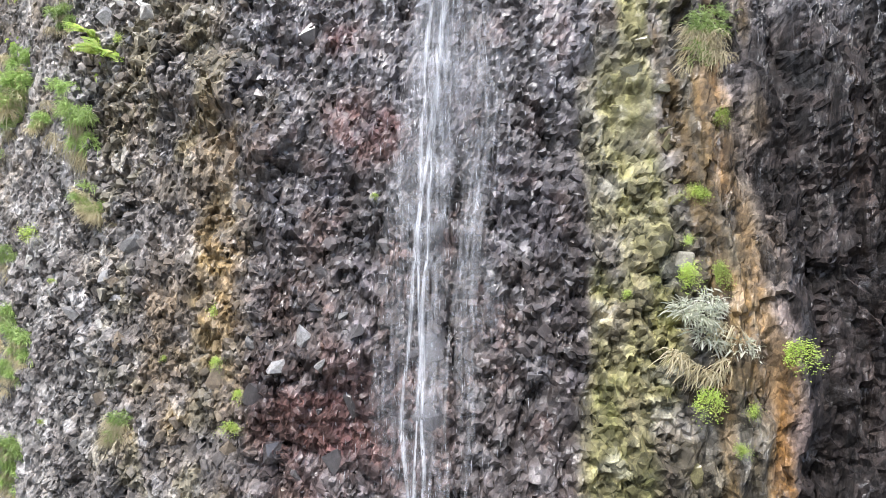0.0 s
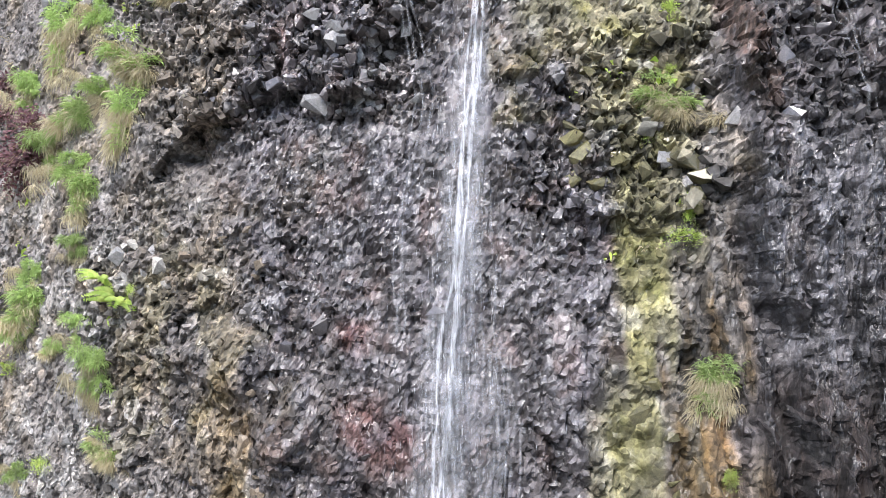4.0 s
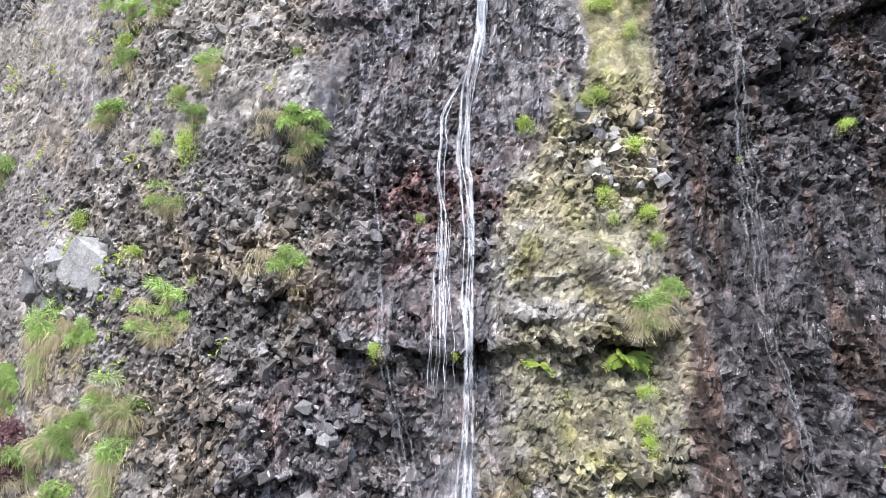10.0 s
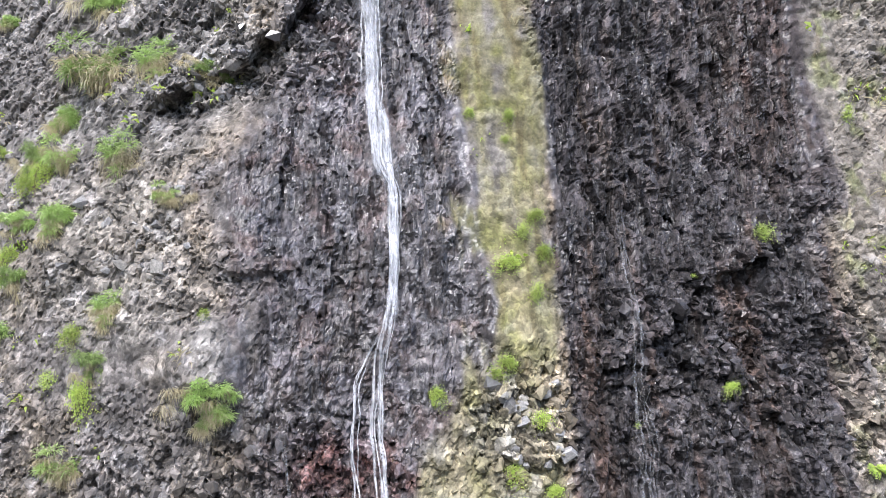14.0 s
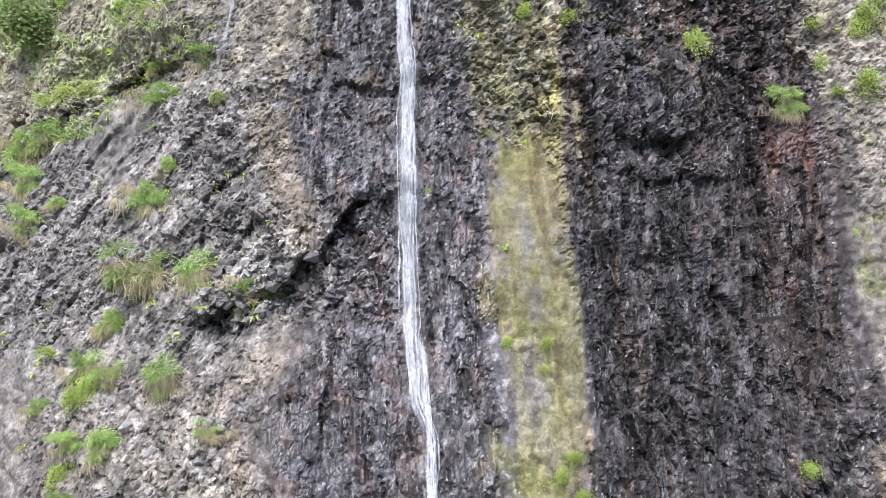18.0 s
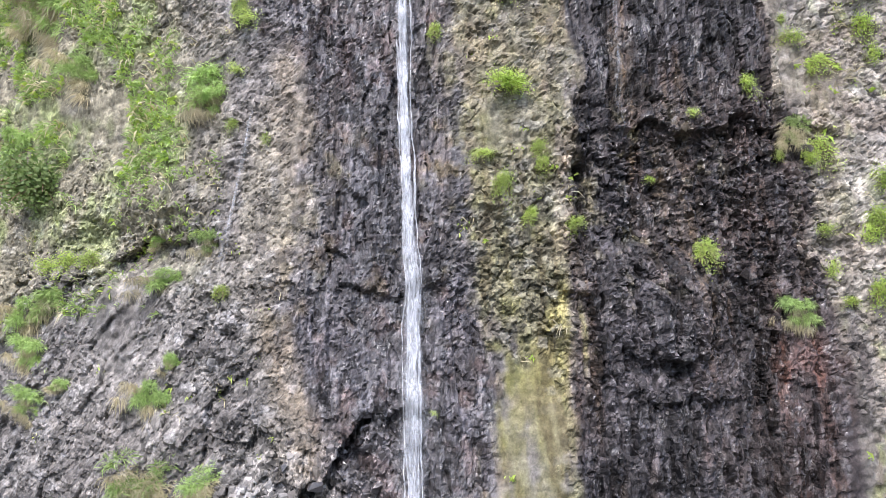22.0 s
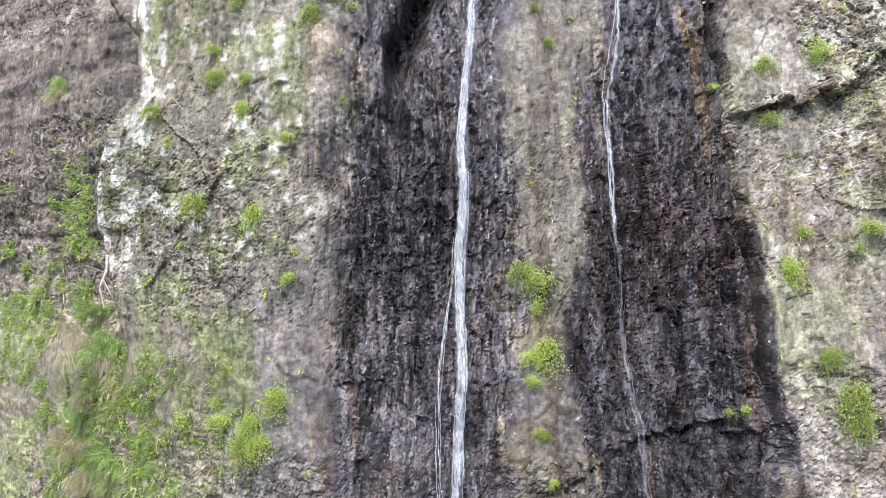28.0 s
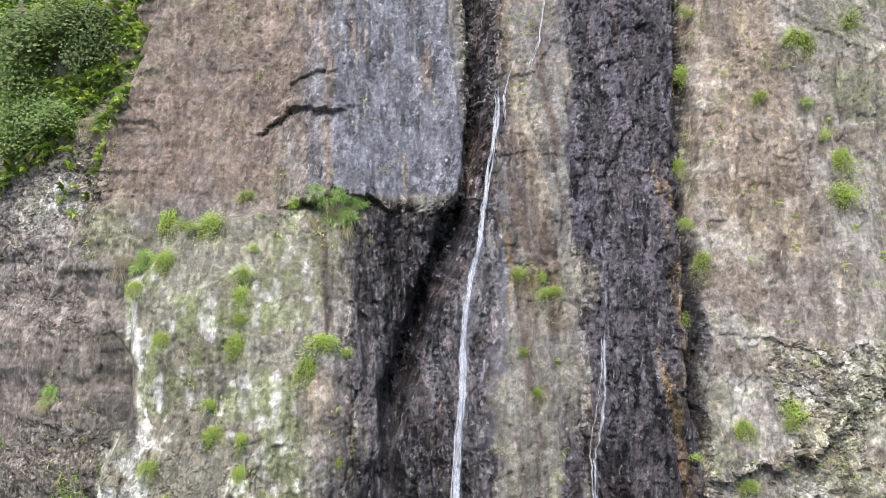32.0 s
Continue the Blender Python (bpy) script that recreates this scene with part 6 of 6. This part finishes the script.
grow("rock_sprigs", "scattered tiny green sprigs on the rock", gxx, gzz, r, 6, 0.075, LEAF, 1.3, 0.22)
gxx, gzz = keep(x, z, sprig * where * 0.6, r)
grow("rock_grass", "sparse short dry grass on the rock", gxx, gzz, r, 7, 0.16, STRAW, 1.2, 0.05)

# ---- loose and broken stones: the nearest as single stones, the rest joined ----
STONE_RNG = random.Random(77)
SHAPES = [hull(STONE_RNG, (1.0, 0.75, STONE_RNG.uniform(0.55, 1.1))) for k in range(12)]
r = np.random.RandomState(12)
n = 130000
z = 2.6 + 43 * r.rand(n) ** 1.25
x = side_left(z) + (side_right(z) - side_left(z)) * r.rand(n)
rub = at_face(x, z, g_rub)
ok = r.rand(n) < np.clip((rub - 0.30) * 1.2, 0, 0.8) * np.interp(z, [3, 20, 45], [0.6, 0.6, 0.7])
x, z, rub = x[ok], z[ok], rub[ok]
size = (0.04 + 0.15 * r.rand(len(x)) ** 2.4 * np.clip(rub, 0.4, 1)) * np.interp(z, [3, 12, 24, 45], [0.9, 1.0, 1.25, 1.5])
y = at_face(x, z, gy) + size * (0.16 - 0.26 * r.rand(len(x)))
tone_at, wet_at = at_face(x, z, tint[:len(heights)]), at_face(x, z, wetness[:len(heights)])
all_v, all_f, all_c, all_w, base = [], [], [], [], 0
for k in range(12):
    co, tri = SHAPES[k]
    pick = np.arange(k, len(x), 12)
    m = len(pick)
    a, b, c = r.uniform(-0.7, 0.7, m), r.uniform(-1.4, 1.4, m), r.uniform(-0.8, 0.8, m)
    one, nil = np.ones(m), np.zeros(m)
    rx = np.stack([one, nil, nil, nil, np.cos(a), -np.sin(a), nil, np.sin(a), np.cos(a)], -1).reshape(m, 3, 3)
    ry = np.stack([np.cos(b), nil, np.sin(b), nil, one, nil, -np.sin(b), nil, np.cos(b)], -1).reshape(m, 3, 3)
    rz = np.stack([np.cos(c), -np.sin(c), nil, np.sin(c), np.cos(c), nil, nil, nil, one], -1).reshape(m, 3, 3)
    v = np.einsum("mij,pj->mpi", rz @ ry @ rx, co) * size[pick, None, None] + np.stack([x, y, z], -1)[pick, None, :]
    all_v.append(v.reshape(-1, 3))
    all_f.append((np.arange(m)[:, None, None] * len(co) + tri[None] + base).reshape(-1, 3))
    base += m * len(co)
    all_c.append(np.repeat(np.clip(tone_at[pick] * r.uniform(0.7, 1.35, (m, 1)), 0, 0.7), len(co), 0))
    all_w.append(np.repeat(wet_at[pick], len(co)))
rubble_mesh = fast_mesh("rubble", np.concatenate(all_v), np.concatenate(all_f).reshape(-1), 3, ROCK, True)
paint(rubble_mesh, np.concatenate(all_c), np.concatenate(all_w), np.full(base, 0.15), np.zeros(base))
rubble = part("rubble", rubble_mesh, cliff, "broken angular stones set in the face")
rubble["kind"] = "stuff"

STONE_MESH = {}
for tag, mat in STONES.items():
    for k, (co, tri) in enumerate(SHAPES):
        STONE_MESH[tag, k] = mesh_of("stone", co, tri, mat)


def stone(tag, x, z, s, k, sink=0.34):
    y = float(at_face(np.array([x]), np.array([z]), gy)[0]) - s * (0.3 - sink)
    ob = part("stone", STONE_MESH[tag, k % 12], cliff)
    ob.matrix_basis = Matrix.Translation((x, y, z)) @ Euler((r.uniform(-0.5, 0.5), r.uniform(-1.2, 1.2), r.uniform(-0.6, 0.6))).to_matrix().to_4x4() @ Matrix.Diagonal((s, s * r.uniform(0.7, 1.0), s * r.uniform(0.7, 1.2), 1))


def stones(tag, count, x0, x1, z0, z1, lo, hi, seed):
    for k in range(count):
        stone(tag, r.uniform(x0, x1), r.uniform(z0, z1), lo + (hi - lo) * r.rand() ** 2, seed + k)


stones("wet", 45, -3.2, -0.4, 10.0, 11.6, 0.08, 0.2, 0)
stones("pale", 14, -1.4, -0.3, 9.9, 10.7, 0.10, 0.26, 3)
stones("mossy", 24, 0.9, 2.1, 8.9, 10.2, 0.10, 0.26, 5)
stones("pale", 12, 1.7, 2.3, 9.0, 10.0, 0.12, 0.28, 7)
stones("wet", 34, 2.4, 4.0, 9.4, 11.2, 0.08, 0.22, 9)
stones("wet", 30, -1.6, 0.0, 4.0, 8.6, 0.10, 0.26, 11)
stones("brown", 34, -3.4, -1.6, 4.0, 8.8, 0.10, 0.26, 2)
stones("pale", 18, -4.6, -3.0, 4.2, 8.6, 0.10, 0.28, 4)
stones("mossy", 16, 1.3, 1.7, 3.6, 7.6, 0.10, 0.24, 6)
stones("pale", 14, -3.6, -1.8, 15.0, 16.2, 0.10, 0.30, 8)
stones("pale", 18, 1.3, 2.4, 13.1, 14.0, 0.12, 0.26, 10)
stones("wet", 22, -1.4, 0.2, 17.6, 18.7, 0.10, 0.24, 1)
stones("pale", 8, -5.4, -4.1, 11.6, 12.7, 0.3, 0.75, 3)
stones("light", 9, -3.0, -1.9, 15.1, 16.1, 0.07, 0.24, 5)
stones("light", 12, -4.9, -3.3, 4.0, 8.4, 0.08, 0.22, 9)
stones("light", 8, -3.6, -2.9, 8.0, 9.2, 0.10, 0.26, 2)
for k, (bx, bz, bs) in enumerate(((-0.74, 10.64, 0.34), (-0.58, 10.5, 0.26), (-0.9, 10.45, 0.24), (-0.45, 10.7, 0.22), (-1.15, 10.6, 0.24), (-1.35, 10.9, 0.26), (-0.65, 10.3, 0.2))):
    stone("pale", bx, bz, bs * 0.75, k + 1, 0.3)
for k, (bx, bz, bs) in enumerate(((-1.15, 5.25, 0.3), (-1.35, 5.05, 0.22), (-0.95, 5.1, 0.26), (-1.62, 5.2, 0.2), (-0.8, 5.45, 0.18))):
    stone("pale", bx, bz, bs * 0.8, k + 5, 0.3)
stones("light", 8, 1.5, 2.3, 13.2, 13.9, 0.10, 0.24, 4)
